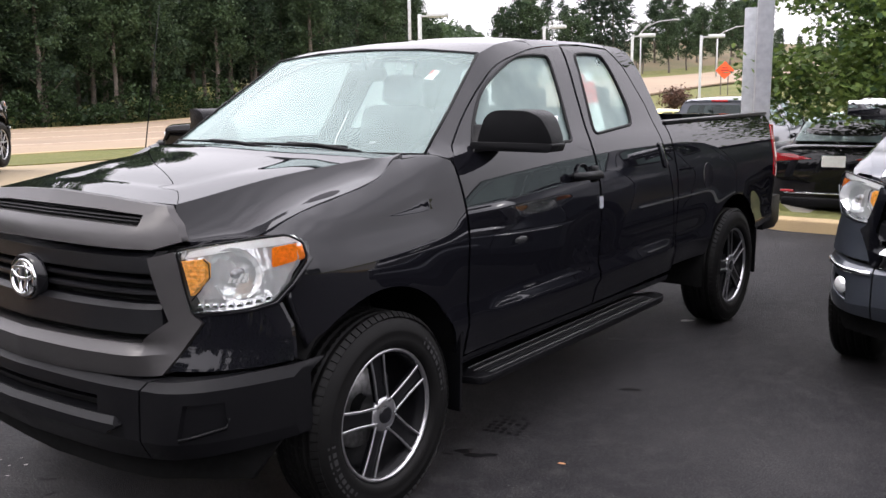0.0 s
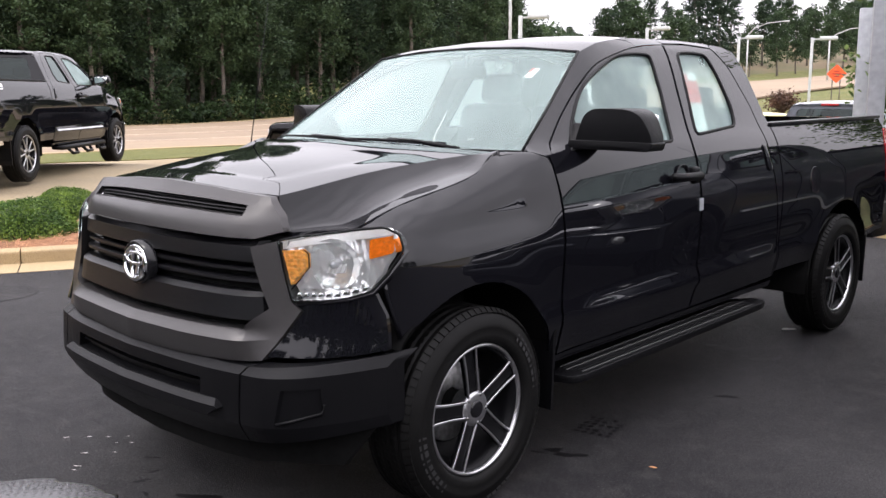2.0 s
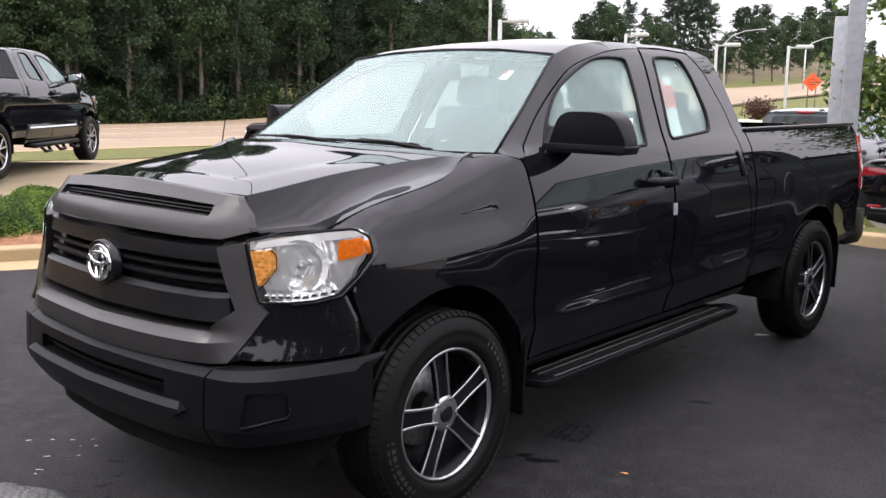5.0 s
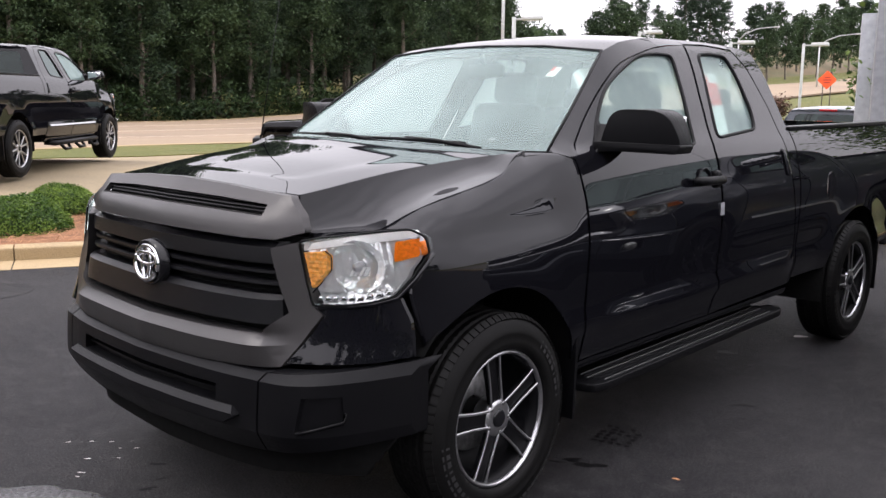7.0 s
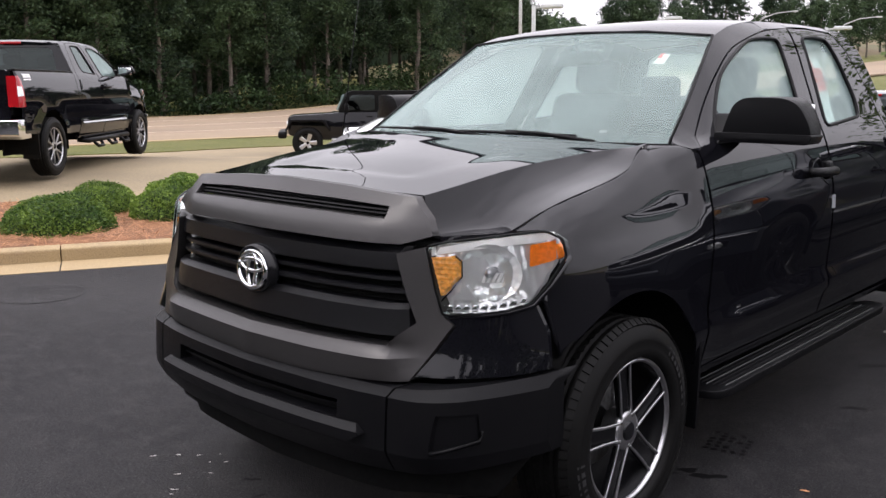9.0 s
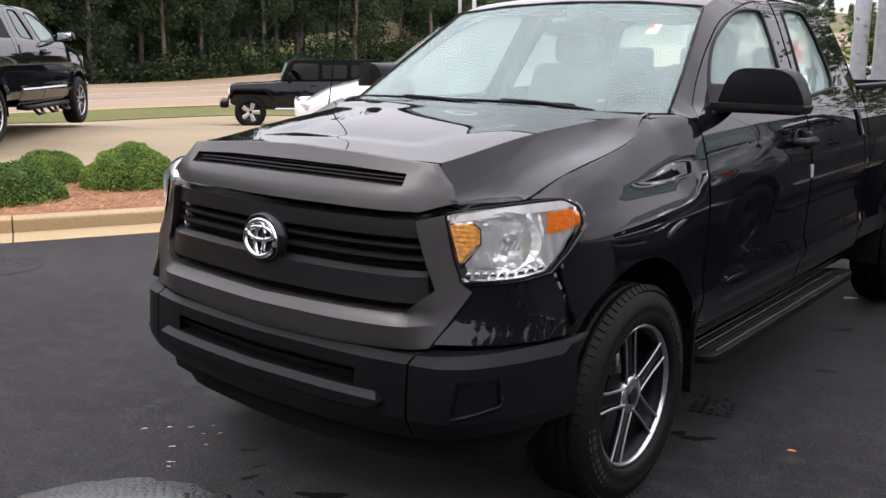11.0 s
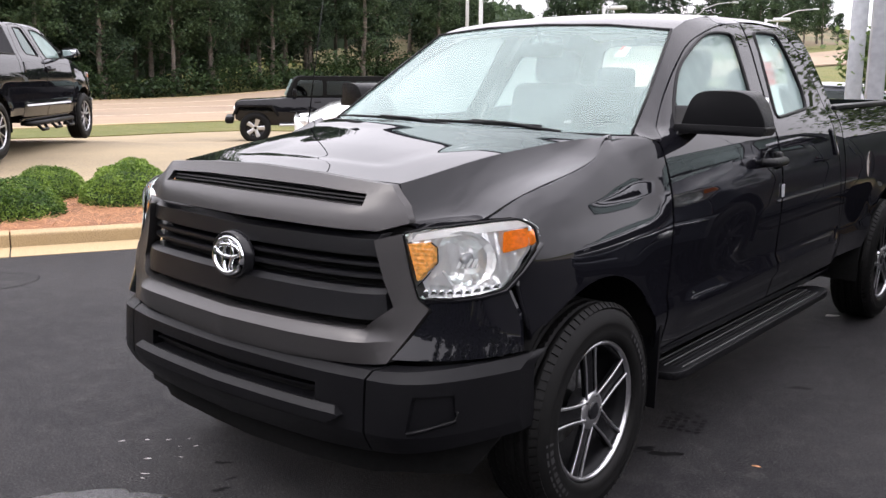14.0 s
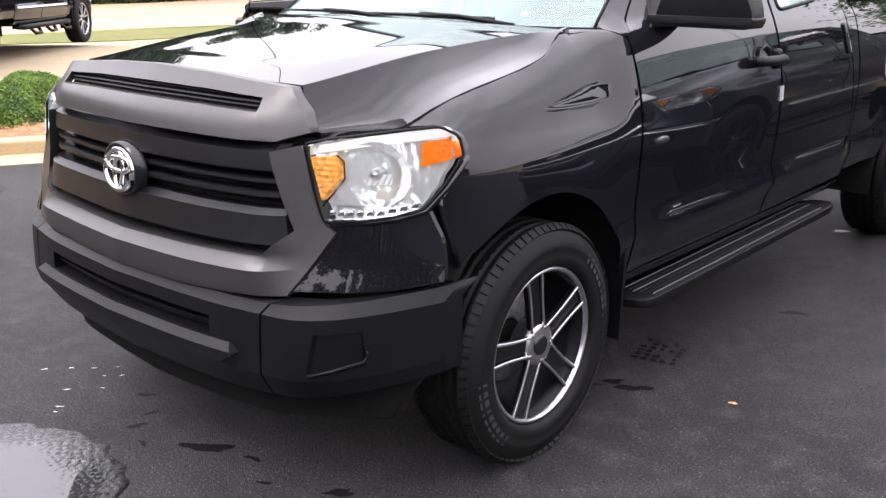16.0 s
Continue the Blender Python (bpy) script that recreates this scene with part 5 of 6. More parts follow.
def plant_tree(kind, x, y, scale=1.0, turn=0.0, label="tall green woodland tree with a bare lower trunk", group="woodland trees", z=None, detail="plain"):
    tr, crowns, h = TREES[kind]
    t = thing("tree", label, "tree", group, pose(x, y, land(x, y) - .1 if z is None else z, 0, 0, turn) @ Matrix.Diagonal((scale, scale, scale, 1)))
    share("trunk", tr, t, Matrix.Identity(4))
    share("crown", crowns[detail], t, Matrix.Identity(4))
    return t


# the wood across the road
for row, (x0, gap, n) in enumerate(((-54.5, 4.6, 23), (-58.5, 3.3, 34), (-63.5, 3.6, 32), (-70, 4.0, 30))):
    for k in range(n):
        y = -34 + gap * k + rng.uniform(-1.1, 1.1)
        if y > 66 - row * 2:
            continue
        kind = int(rng.integers(0, 4)) if row < 2 else int(rng.integers(0, 5))
        plant_tree(kind, x0 + rng.uniform(-1.2, 1.2), y, rng.uniform(.58, .78), rng.uniform(0, 360), detail="loose" if y < 8 else "fine" if row < 2 else "plain")
for x, y, size in ((-55.5, 68.5, .6), (-59, 71, .66), (-63, 74, .7), (-67, 78, .74), (-61, 75.5, .62), (-71, 83, .8), (-57.5, 70.5, .55), (-66, 73, .7)):
    plant_tree(2 + int(size * 100) % 3, x, y, size, x * 31 % 360, detail="fine" if x > -62 else "plain")
# undergrowth at its foot
for k in range(4):
    n = 9000
    y = rng.uniform(-34 + 26 * k, -8 + 26 * k, n)
    x = rng.normal(-54.2, .9, n)
    top = 1.9 + 1.1 * np.sin(y * .9) * np.sin(y * .37 + k) + .5 * np.sin(y * 2.3)
    pts = np.stack([x, y, np.array([land(a, b) for a, b in zip(x, y)]) + np.abs(top) * rng.random(n) ** .7], axis=1)
    tagged(new("undergrowth", leaf_mesh("undergrowth", pts, rng.uniform(.08, .2, n), BRUSH_LEAF, rng)), "dense green undergrowth along the road's edge", "undergrowth", kind="stuff")
n = 14000
u = rng.random(n)
x, y = -53 - 27 * u + rng.normal(0, .9, n), 67 + 19 * u + rng.normal(0, .9, n)
pts = np.stack([x, y, np.array([land(a, b) for a, b in zip(x, y)]) + (5.0 + 1.2 * np.sin(u * 40)) * rng.random(n) ** .8], axis=1)
tagged(new("undergrowth", leaf_mesh("undergrowth", pts, rng.uniform(.10, .24, n), BRUSH_LEAF, rng)), "dense green undergrowth at the wood's end", "undergrowth", kind="stuff")
n = 12000
u = rng.random(n)
x, y = -84 - 100 * u + rng.normal(0, 2.5, n), 86 + 176 * u + rng.normal(0, 2.5, n)
pts = np.stack([x, y, np.array([land(a, b) for a, b in zip(x, y)]) + (5.0 + 1.6 * np.sin(u * 55) + np.sin(u * 143)) * rng.random(n) ** .7], axis=1)
tagged(new("far_woods", leaf_mesh("far_woods", pts, rng.uniform(.3, .8, n), LEAF, rng)), "distant green woods along the skyline", "woods", kind="stuff")
# a dark sheet behind the trees stands in for the shade inside the wood
tagged(part("backdrop", sheet([[(-40, -1), (80, -1), (80, 15), (-40, 15)]], lambda y, z: Vector((-78 + 3 * math.sin(y * .2), y, z)), (-1, 0, 0), 6.0, 0), shader("wood_shade", (0.024, 0.04, 0.02), 1.0, grain=(.6, .6))), "dark sheet standing for the shade inside the wood", "backdrop", kind="structure")

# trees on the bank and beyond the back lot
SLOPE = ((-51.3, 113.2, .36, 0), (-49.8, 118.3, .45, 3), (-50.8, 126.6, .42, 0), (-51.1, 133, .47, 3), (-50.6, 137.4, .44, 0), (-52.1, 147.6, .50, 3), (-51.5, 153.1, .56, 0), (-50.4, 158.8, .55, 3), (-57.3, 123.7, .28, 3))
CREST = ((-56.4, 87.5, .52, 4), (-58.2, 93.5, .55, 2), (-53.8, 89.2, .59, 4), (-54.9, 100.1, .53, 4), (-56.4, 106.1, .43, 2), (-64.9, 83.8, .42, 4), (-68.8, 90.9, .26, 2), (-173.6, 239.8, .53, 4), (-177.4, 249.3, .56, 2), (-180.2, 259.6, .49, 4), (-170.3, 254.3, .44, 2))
FAR = ((-59.1, 133.9, .58, 2), (-59.7, 144.5, .55, 0), (-57, 145.7, .48, 3), (-59.3, 160.9, .62, 2), (-57.7, 166.8, .65, 0), (-56, 172.7, .64, 3), (-54.1, 178.6, .34, 2), (-47.8, 170.1, .24, 3), (-47.2, 180.6, .26, 0), (-42.6, 176.7, .30, 2),
       (-40, 185, .36, 4), (-30, 195, .5, 2), (-20, 200, 1.0, 4), (-10, 200, 1.0, 2), (0, 205, 1.0, 3), (12, 200, 1.1, 4))
PINES = ((-68.7, 117.5, .42, 5), (-69.7, 123.9, .35, 5), (-61.5, 117, .58, 5), (-62.8, 123.1, .62, 5), (-58.5, 118.6, .59, 5), (-61.5, 128.3, .5, 5), (-61.7, 143.7, .46, 5))
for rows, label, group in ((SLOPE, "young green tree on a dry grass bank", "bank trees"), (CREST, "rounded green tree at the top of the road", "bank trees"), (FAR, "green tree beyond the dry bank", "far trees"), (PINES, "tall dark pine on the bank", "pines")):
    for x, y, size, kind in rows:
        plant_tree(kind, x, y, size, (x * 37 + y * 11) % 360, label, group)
# unseen trees added round the lot to darken the light on the truck's front
for k in range(46):
    a = radians(-172 + 190 * k / 45)
    r = 40 + 6 * math.sin(k * 2.1)
    if a < radians(-15):
        plant_tree((2, 4)[k % 2], 3 + 25 * math.cos(a), -4 + 24 * math.sin(a), .50 + .08 * math.sin(k * 2.3), k * 71, "added unseen green tree at the edge of the lot, for dark reflections", "lot edge trees", z=-.1, detail="loose")
    plant_tree((4, 2, 4)[k % 3], 4 + r * math.cos(a), -2 + r * math.sin(a) * .9, .50 + .08 * math.sin(k * 1.7), k * 47, "added unseen green tree at the edge of the lot, for dark reflections", "lot edge trees", z=-.1, detail="loose")

# unseen undergrowth added below them, closing the dark ring in the reflections
a = np.radians(rng.uniform(-175, -5, 7000))
r = rng.normal(25.5, 1.0, 7000)
pts = np.stack([3 + r * np.cos(a), -4 + r * .96 * np.sin(a), 3.4 * rng.random(7000) ** .8], axis=1)
tagged(new("undergrowth", leaf_mesh("undergrowth", pts, rng.uniform(.25, .5, 7000), BRUSH_LEAF, rng)), "added unseen green undergrowth at the edge of the lot, for dark reflections", "undergrowth", kind="stuff")

# maple over the back bays
rng = np.random.default_rng(9)
bm, tips = trunk_bm(rng, 5.2, .10, 30, 2.7, lean=.2, first=.30)
tree = thing("maple_tree", "young maple tree with dense green lobed leaves", "tree", m=pose(.85, 11.7, -.3))
part("trunk", bm, BARK, tree)
cl = [np.array(p) for p in tips] + [np.array((q * math.cos(a), q * math.sin(a), z + .25 * math.sin(3 * a))) for q, z, m in ((1.75, 1.75, 17), (1.95, 2.5, 19), (1.9, 3.3, 18), (1.1, 2.0, 10), (1.5, 4.1, 13)) for a in np.linspace(.2, 6.2, m)]
pts = np.concatenate([p + rng.normal(size=(170, 3)) * (.30, .30, .20) * (.7 + .6 * rng.random()) for p in cl])
gap = (pts[:, 0] < -1.35 - .1 * np.sin(pts[:, 2] * 9)) & (pts[:, 2] > 2.45) & (pts[:, 2] < 3.02)
pts = pts[~(gap | (pts[:, 0] < -2.3))]
pts = np.concatenate([pts] + [np.array(c) + rng.normal(size=(m, 3)) * w for c, m, w in (
    ((-2.30, -.4, 2.20), 380, (.14, .3, .18)), ((-1.80, -.4, 2.02), 700, (.28, .3, .18)), ((-.90, -.4, 2.30), 520, (.22, .3, .24)), ((-.75, -.4, 1.85), 520, (.24, .3, .22)),
    ((-.62, -.3, 2.70), 520, (.22, .3, .24)), ((-.90, -.2, 3.05), 420, (.30, .3, .16)))])
pts = pts[pts[:, 2] > 1.4]
share("crown", leaf_mesh("crown", pts, rng.uniform(.045, .072, len(pts)), MAPLE_LEAF, rng, "lobed", .7), tree, Matrix.Identity(4))


# boxwood bushes and pine straw
def bush_mesh(rng, n):
    a, u = rng.uniform(0, 2 * math.pi, n), rng.uniform(-.25, 1, n)
    w = np.sqrt(1 - u * u)
    d = np.stack([w * np.cos(a), w * np.sin(a), u], axis=1)
    lump = 1 + .05 * np.sin(5 * d[:, 0] + 2) * np.sin(4 * d[:, 1]) + .035 * np.sin(9 * d[:, 0] + 7 * d[:, 2])
    r = lump * (1 - .10 * rng.random(n) ** 2 + .02 * rng.normal(size=n))
    return d * r[:, None] * np.array((.60, .56, .50))


rng = np.random.default_rng(2)
n = 15000
pts = bush_mesh(rng, n)
BUSH = leaf_mesh("leaves", pts, rng.uniform(.012, .022, n), BOX_LEAF, rng, "diamond", .2)
# a solid dark ball added inside each bush for its inner shade
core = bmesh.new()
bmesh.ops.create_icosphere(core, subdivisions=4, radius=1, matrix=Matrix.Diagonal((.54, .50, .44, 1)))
CORE = keep("core", smooth(core), BOX_SHADE_CORE)
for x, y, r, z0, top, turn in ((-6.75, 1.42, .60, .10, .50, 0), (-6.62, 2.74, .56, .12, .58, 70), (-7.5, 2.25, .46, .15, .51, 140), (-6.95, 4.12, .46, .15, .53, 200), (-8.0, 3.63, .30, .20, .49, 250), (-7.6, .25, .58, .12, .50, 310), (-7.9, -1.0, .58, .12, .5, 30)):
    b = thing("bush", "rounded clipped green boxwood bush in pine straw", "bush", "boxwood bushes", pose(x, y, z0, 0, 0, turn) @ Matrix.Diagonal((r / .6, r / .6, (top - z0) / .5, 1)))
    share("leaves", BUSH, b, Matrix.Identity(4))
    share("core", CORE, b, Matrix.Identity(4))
n = 9000
y = rng.uniform(-3, 6.5, n)
s = rng.uniform(.16, 2.8, n)
c = np.stack([[kerb_x(a, b) for a, b in zip(s, y)], y, [land(kerb_x(a, b), b) + .008 + .02 * rng.random() for a, b in zip(s, y)]], axis=1)
a = rng.uniform(0, 6.28, n)
d = np.stack([np.cos(a), np.sin(a), rng.normal(0, .18, n)], axis=1) * rng.uniform(.05, .12, n)[:, None]
side = np.stack([-np.sin(a), np.cos(a), np.zeros(n)], axis=1) * .0022
vs = np.stack([c - d - side, c - d + side, c + d + side + (0, 0, .006), c + d - side + (0, 0, .006)], axis=1).reshape(-1, 3)
me = bpy.data.meshes.new("pine_straw")
me.from_pydata(vs.tolist(), [], np.arange(n * 4).reshape(n, 4).tolist())
me.materials.append(STRAW)
tagged(new("pine_straw", me), "loose brown pine straw strands", "pine straw", kind="stuff")


# ---- other vehicles ----
CAR_WHEEL = {}


def car_wheel(car, m, rim=BRIGHT_METAL):
    if "tyre" not in CAR_WHEEL:
        CAR_WHEEL["tyre"] = keep("tyre", lathe([(.20, -.09), (.23, -.105), (.29, -.105), (.325, -.085), (.335, -.06), (.335, .06), (.325, .085), (.29, .105), (.23, .105), (.20, .09)], 40), RUBBER)
        CAR_WHEEL["barrel"] = keep("wheel", lathe([(.0, .02), (.06, .03), (.12, .0), (.195, .0), (.205, .08), (.22, .095), (.225, .07), (.225, -.09)], 40), GLOSS_BLACK)
        CAR_WHEEL["spokes"] = [keep("spoke", bar_between(polar(.03, 72 * k, .06), polar(.212, 72 * k, .075), .034, .050, .012), rim) for k in range(5)]
    w = share("wheel", CAR_WHEEL["barrel"], car, m)
    share("tyre", CAR_WHEEL["tyre"], w, Matrix.Identity(4))
    for me in CAR_WHEEL["spokes"]:
        share("spoke", me, w, Matrix.Identity(4))


def loft(stations, sides=22):
    """A closed skin over rounded-box sections: (y, half width, z low, z high, roundness)."""
    bm = bmesh.new()
    rings = []
    for y, w, lo, hi, p in stations:
        ring = []
        for k in range(sides * 2):
            a = math.pi * k / sides
            c, s = math.cos(a), math.sin(a)
            ring.append(bm.verts.new((w * math.copysign(abs(c) ** p, c), y, (lo + hi) / 2 + (hi - lo) / 2 * math.copysign(abs(s) ** p, s))))
        rings.append(ring)
    n = sides * 2
    for r0, r1 in zip(rings, rings[1:]):
        for k in range(n):
            bm.faces.new((r0[k], r0[(k + 1) % n], r1[(k + 1) % n], r1[k]))
    bm.faces.new(rings[0])
    bm.faces.new(rings[-1][::-1])
    bmesh.ops.recalc_face_normals(bm, faces=bm.faces)
    return smooth(bm)


def sedan(label, m, paint, length=4.75, height=1.45, half=.92, group="parked cars", suv=False):
    """A car whose nose points to -y, resting on its wheels; origin under its middle."""
    c = thing("car", label, "car", group, m)
    L, h = length / 2, height
    belt = .97 if not suv else 1.0
    hood_z = .86 if not suv else .95
    body = loft([(-L, half * .70, .38, .66, .5), (-L + .10, half * .86, .26, hood_z - (.12 if not suv else .36), .45), (-L + .5, half * .97, .22, hood_z - (.02 if not suv else .14), .38), (-L + 1.2, half, .20, belt - .02, .34), (-.2, half, .20, belt + .02, .34),
                 (L - 1.1, half, .20, belt + .05, .34), (L - .45, half * .98, .20, belt + .09, .34), (L - .08, half * .92, .20, belt + .08, .30), (L, half * .86, .26, belt + .02, .30)])
    part("body", body, paint, c)
    y0, y1, y2, y3 = -L + 1.35, -L + 2.15, L - (1.45 if not suv else .75), L - (.62 if not suv else .25)
    cab = loft([(y0, half * .84, belt - .1, belt + .03, .4), ((y0 + y1) / 2, half * .80, belt - .1, (belt + h) / 2 + .03, .42), (y1, half * .74, belt - .1, h - .02, .42), ((y1 + y2) / 2, half * .73, belt - .1, h, .4),
                (y2, half * .73, belt - .1, h - .03, .42), ((y2 + y3) / 2, half * .77, belt - .1, (belt + h) / 2 + .05, .42), (y3, half * .80, belt - .1, belt + .05, .4)])
    part("roof", cab, paint, c)
    zt = h - .10
    for sx in (-1, 1):
        pts = [(y0 + .42, belt + .06), (y1 + .06, zt), (y2 - .05, zt), (y3 - .42, belt + .08)]
        mid = (y1 + y2) / 2
        for nm, poly in (("side_window", [pts[0], pts[1], (mid - .03, zt), (mid - .03, belt + .06)]), ("side_window", [(mid + .03, belt + .06), (mid + .03, zt), pts[2], pts[3]])):
            g = sheet([rounded(poly, .04)], lambda y, z: Vector((half * (.815 - .07 * (z - belt) / (h - belt)), y, z)), (-1, 0, 0), .2, .01)
            part(nm, g if sx == 1 else flipped(g), DARK_GLASS, c)
        mi = block((.16, .10, .11), (half + .10, y0 + .55, belt + .08), .035)
        part("door_mirror", mi if sx == 1 else flipped(mi), paint, c)
        lamp = block((.34, .12, .14), (half * .72, -L + .13, hood_z - (.20 if not suv else .38)), .04, (0, 0, 28))
        part("headlight", lamp if sx == 1 else flipped(lamp), REFLECTOR, c)
        tl = prism(rounded([(half * .30, belt - .10), (half * .93, belt - .15), (half * .95, belt - .02), (half * .60, belt - .03)], .02), L - .16, L + .012, "y", .01)
        part("tail_lamp", tl if sx == 1 else flipped(tl), RED_LENS, c)
        rf = block((.20, .03, .04), (half * .66, L + .004, .40), .01, (0, 0, -10))
        part("rear_reflector", rf if sx == 1 else flipped(rf), RED_LENS, c)
        hd = block((.02, .18, .025), (half + .004, .35, belt - .10), .008)
        part("door_handle", hd if sx == 1 else flipped(hd), paint, c)
    for nm, ya, yb, out in (("windshield", y0 + .10, y1 - .02, 1), ("rear_window", y2 + .04, y3 - .10, -1)):
        za, zb = (belt + .07, h - .07) if out == 1 else (h - .07, belt + .09)
        g = sheet([[(-.86, 0), (.86, 0), (.80, 1), (-.80, 1)] if out == 1 else [(-.80, 0), (.80, 0), (.86, 1), (-.86, 1)]],
                  lambda u, v: Vector((u * half * .84, ya + (yb - ya) * v, za + (zb - za) * v + .035)), (0, 0, -1), .25, .01)
        part(nm, g, DARK_GLASS if out == 1 else GLASS, c)
    # dark block for the underside, set low to deepen the shade beneath the car
    part("underbody_shade", block((half * 1.6, length * .88, .22), (0, 0, .21), .03), DARK, c)
    part("grille", block((1.0, .04, .16), (0, -L + .02, .56), .02), GLOSS_BLACK, c)
    plate = block((.32, .012, .16), (0, L + .008, belt - .13), .004)
    part("number_plate", plate, PAPER, c, "white dealer plate")
    part("rear_valance", block((1.4, .10, .16), (0, L - .04, .24), .03), PLASTIC, c)
    part("bumper_trim", block((1.3, .02, .018), (0, L + .006, .37), .004), CHROME, c)
    ax = length * .29
    for y in (-ax - .1, ax):
        for x, t in ((half - .10, 0), (-half + .10, 180)):
            car_wheel(c, pose(x, y, .335, 0, 0, t))
        for sx in (-1, 1):
            arch = lathe([(.30, .0), (.385, .004), (.385, -.1)], 32)
            arch.transform(Matrix.Translation((half - .004, y, .335)))
            part("wheel_arch", arch if sx == 1 else flipped(arch), PLASTIC, c)
    return c


def off_roader(label, m, paint):
    """A boxy four-door off-road car with a hard top; nose to -y."""
    c = thing("off_road_car", label, "off-road car", "parked cars", m)
    part("body", prism(rounded([(-1.95, .62), (-1.95, 1.04), (-1.8, 1.10), (-.75, 1.15), (-.72, 1.17), (2.0, 1.17), (2.05, .58), (1.9, .46), (-1.0, .46), (-1.7, .52)], .05), -.74, .74, "x", .05), paint, c)
    part("hard_top", prism(rounded([(-.62, 1.175), (-.40, 1.66), (-.28, 1.725), (1.98, 1.725), (2.04, 1.175)], .06), -.70, .70, "x", .05), DARK, c, "black hard top")
    for sx in (-1, 1):
        for poly in ([(-.46, 1.22), (-.30, 1.62), (.32, 1.62), (.32, 1.22)], [(.42, 1.24), (.42, 1.60), (1.06, 1.60), (1.06, 1.24)], [(1.16, 1.25), (1.16, 1.60), (1.90, 1.60), (1.92, 1.25)]):
            g = sheet([rounded(poly, .05)], lambda y, z: Vector((.712, y, z)), (-1, 0, 0), .3, .006)
            part("side_window", g if sx == 1 else flipped(g), DARK_GLASS, c)
        for yc in (-1.45, 1.50):
            fl = prism(rounded([(yc - .58, .72), (yc - .44, 1.0), (yc + .44, 1.0), (yc + .62, .70), (yc + .56, .70), (yc + .40, .95), (yc - .40, .95), (yc - .52, .72)], .03), .66, .93, "x", .02)
            part("fender_flare", fl if sx == 1 else flipped(fl), PLASTIC, c)
        mi = block((.16, .10, .20), (.88, -.42, 1.30), .03)
        part("door_mirror", mi if sx == 1 else flipped(mi), PLASTIC, c)
        st = block((.10, 1.7, .06), (.80, .02, .47), .02)
        part("rock_rail", st if sx == 1 else flipped(st), BRIGHT_METAL if sx == 1 else PLASTIC, c)
        lp = lathe([(.0, .03), (.07, .02), (.085, -.02)], 20)
        lp.transform(pose(.48, -1.96, .88, 0, 0, -90))
        part("headlight", lp if sx == 1 else flipped(lp), REFLECTOR, c)
        dh = block((.02, .16, .03), (.745, .18, 1.06), .008)
        part("door_handle", dh if sx == 1 else flipped(dh), PLASTIC, c)
    part("front_bumper", block((1.5, .22, .18), (0, -2.10, .60), .05), PLASTIC, c)
    part("windshield", sheet([[(-.62, 1.22), (.62, 1.22), (.58, 1.64), (-.58, 1.64)]], lambda x, z: Vector((x, -.65 + (z - 1.17) * .44 - .02, z)), (0, 1, 0), .3, .006), GLASS, c)
    for y in (-1.45, 1.50):
        for x, t in ((.78, 0), (-.78, 180)):
            car_wheel(c, pose(x, y, .40, 0, 0, t) @ Matrix.Diagonal((1.1, 1.19, 1.19, 1)))
    return c


def heading(dx, dy):
    """The turn that points a vehicle's nose (-y) along (dx, dy)."""
    return math.degrees(math.atan2(dx, -dy))


# pickup on the apron, seen from behind
hx, hy = -.707, .706
apron_truck = pickup_truck("black four-door pickup truck with chrome rear bumper, parked on concrete", pose(-13.49, 4.99, land(-12.2, 4.0) + .045, 0, 0, heading(hx, hy)) @ Matrix.Diagonal((1, 1.07, 1, 1)), wheel="open", step="loops", chrome=True)
for y0, y1, z0, z1 in ((4.18, 4.30, 1.325, 1.375), (4.30, 4.41, 1.325, 1.375), (4.20, 4.42, 1.292, 1.312)):
    part("decal_bar", flipped(sheet([[(y0 + .01, z0), (y1, z0), (y1 - .01, z1), (y0, z1)]], lambda y, z: flank(y, z, .003), (-1, 0, 0), .05, .002)), BAR_WHITE, apron_truck, "white printed decal")
# pickup in the next bay
pickup_truck("dark grey pickup truck with chrome bumper trim and mirrors", pose(2.79, 3.33, 0), paint=GREY_PAINT, trim=CHROME, bumper=GREY_PAINT, wheel="dark", step="board", chrome=True)
off_roader("black boxy off-road car with hard top, parked on the drive", pose(-16.30, 14.05, land(-16.9, 13.6), 0, 0, heading(-.62, -.785)), BLACK_PAINT)
sedan("white sport utility car parked behind the bushes", pose(-6.40, 8.10, land(-6.9, 7.4), 0, 0, heading(-.69, -.73)), WHITE_PAINT, 4.7, 1.70, .93, suv=True)
sedan("black sedan with red tail lamps and a white plate", pose(-.58, 13.72, -.285, 0, 0, heading(-.1, 1)), BLACK_PAINT, 4.85, 1.46, .93)
sedan("white sedan parked in the back lot", pose(-3.5, 27, land(-3.5, 27), 0, 0, heading(.3, 1)), WHITE_PAINT)
sedan("silver sedan parked in the back lot", pose(-6.4, 25.5, land(-6.4, 25.5), 0, 0, heading(.3, 1)), SILVER_PAINT)
sedan("pale yellow sedan parked in the back lot", pose(-8.6, 24, land(-8.6, 24), 0, 0, heading(.3, 1)), YELLOW_PAINT, 4.6, 1.5)
sedan("red sedan parked in the back lot", pose(-.6, 28.5, land(-.6, 28.5), 0, 0, heading(.3, 1)), RED_PAINT)
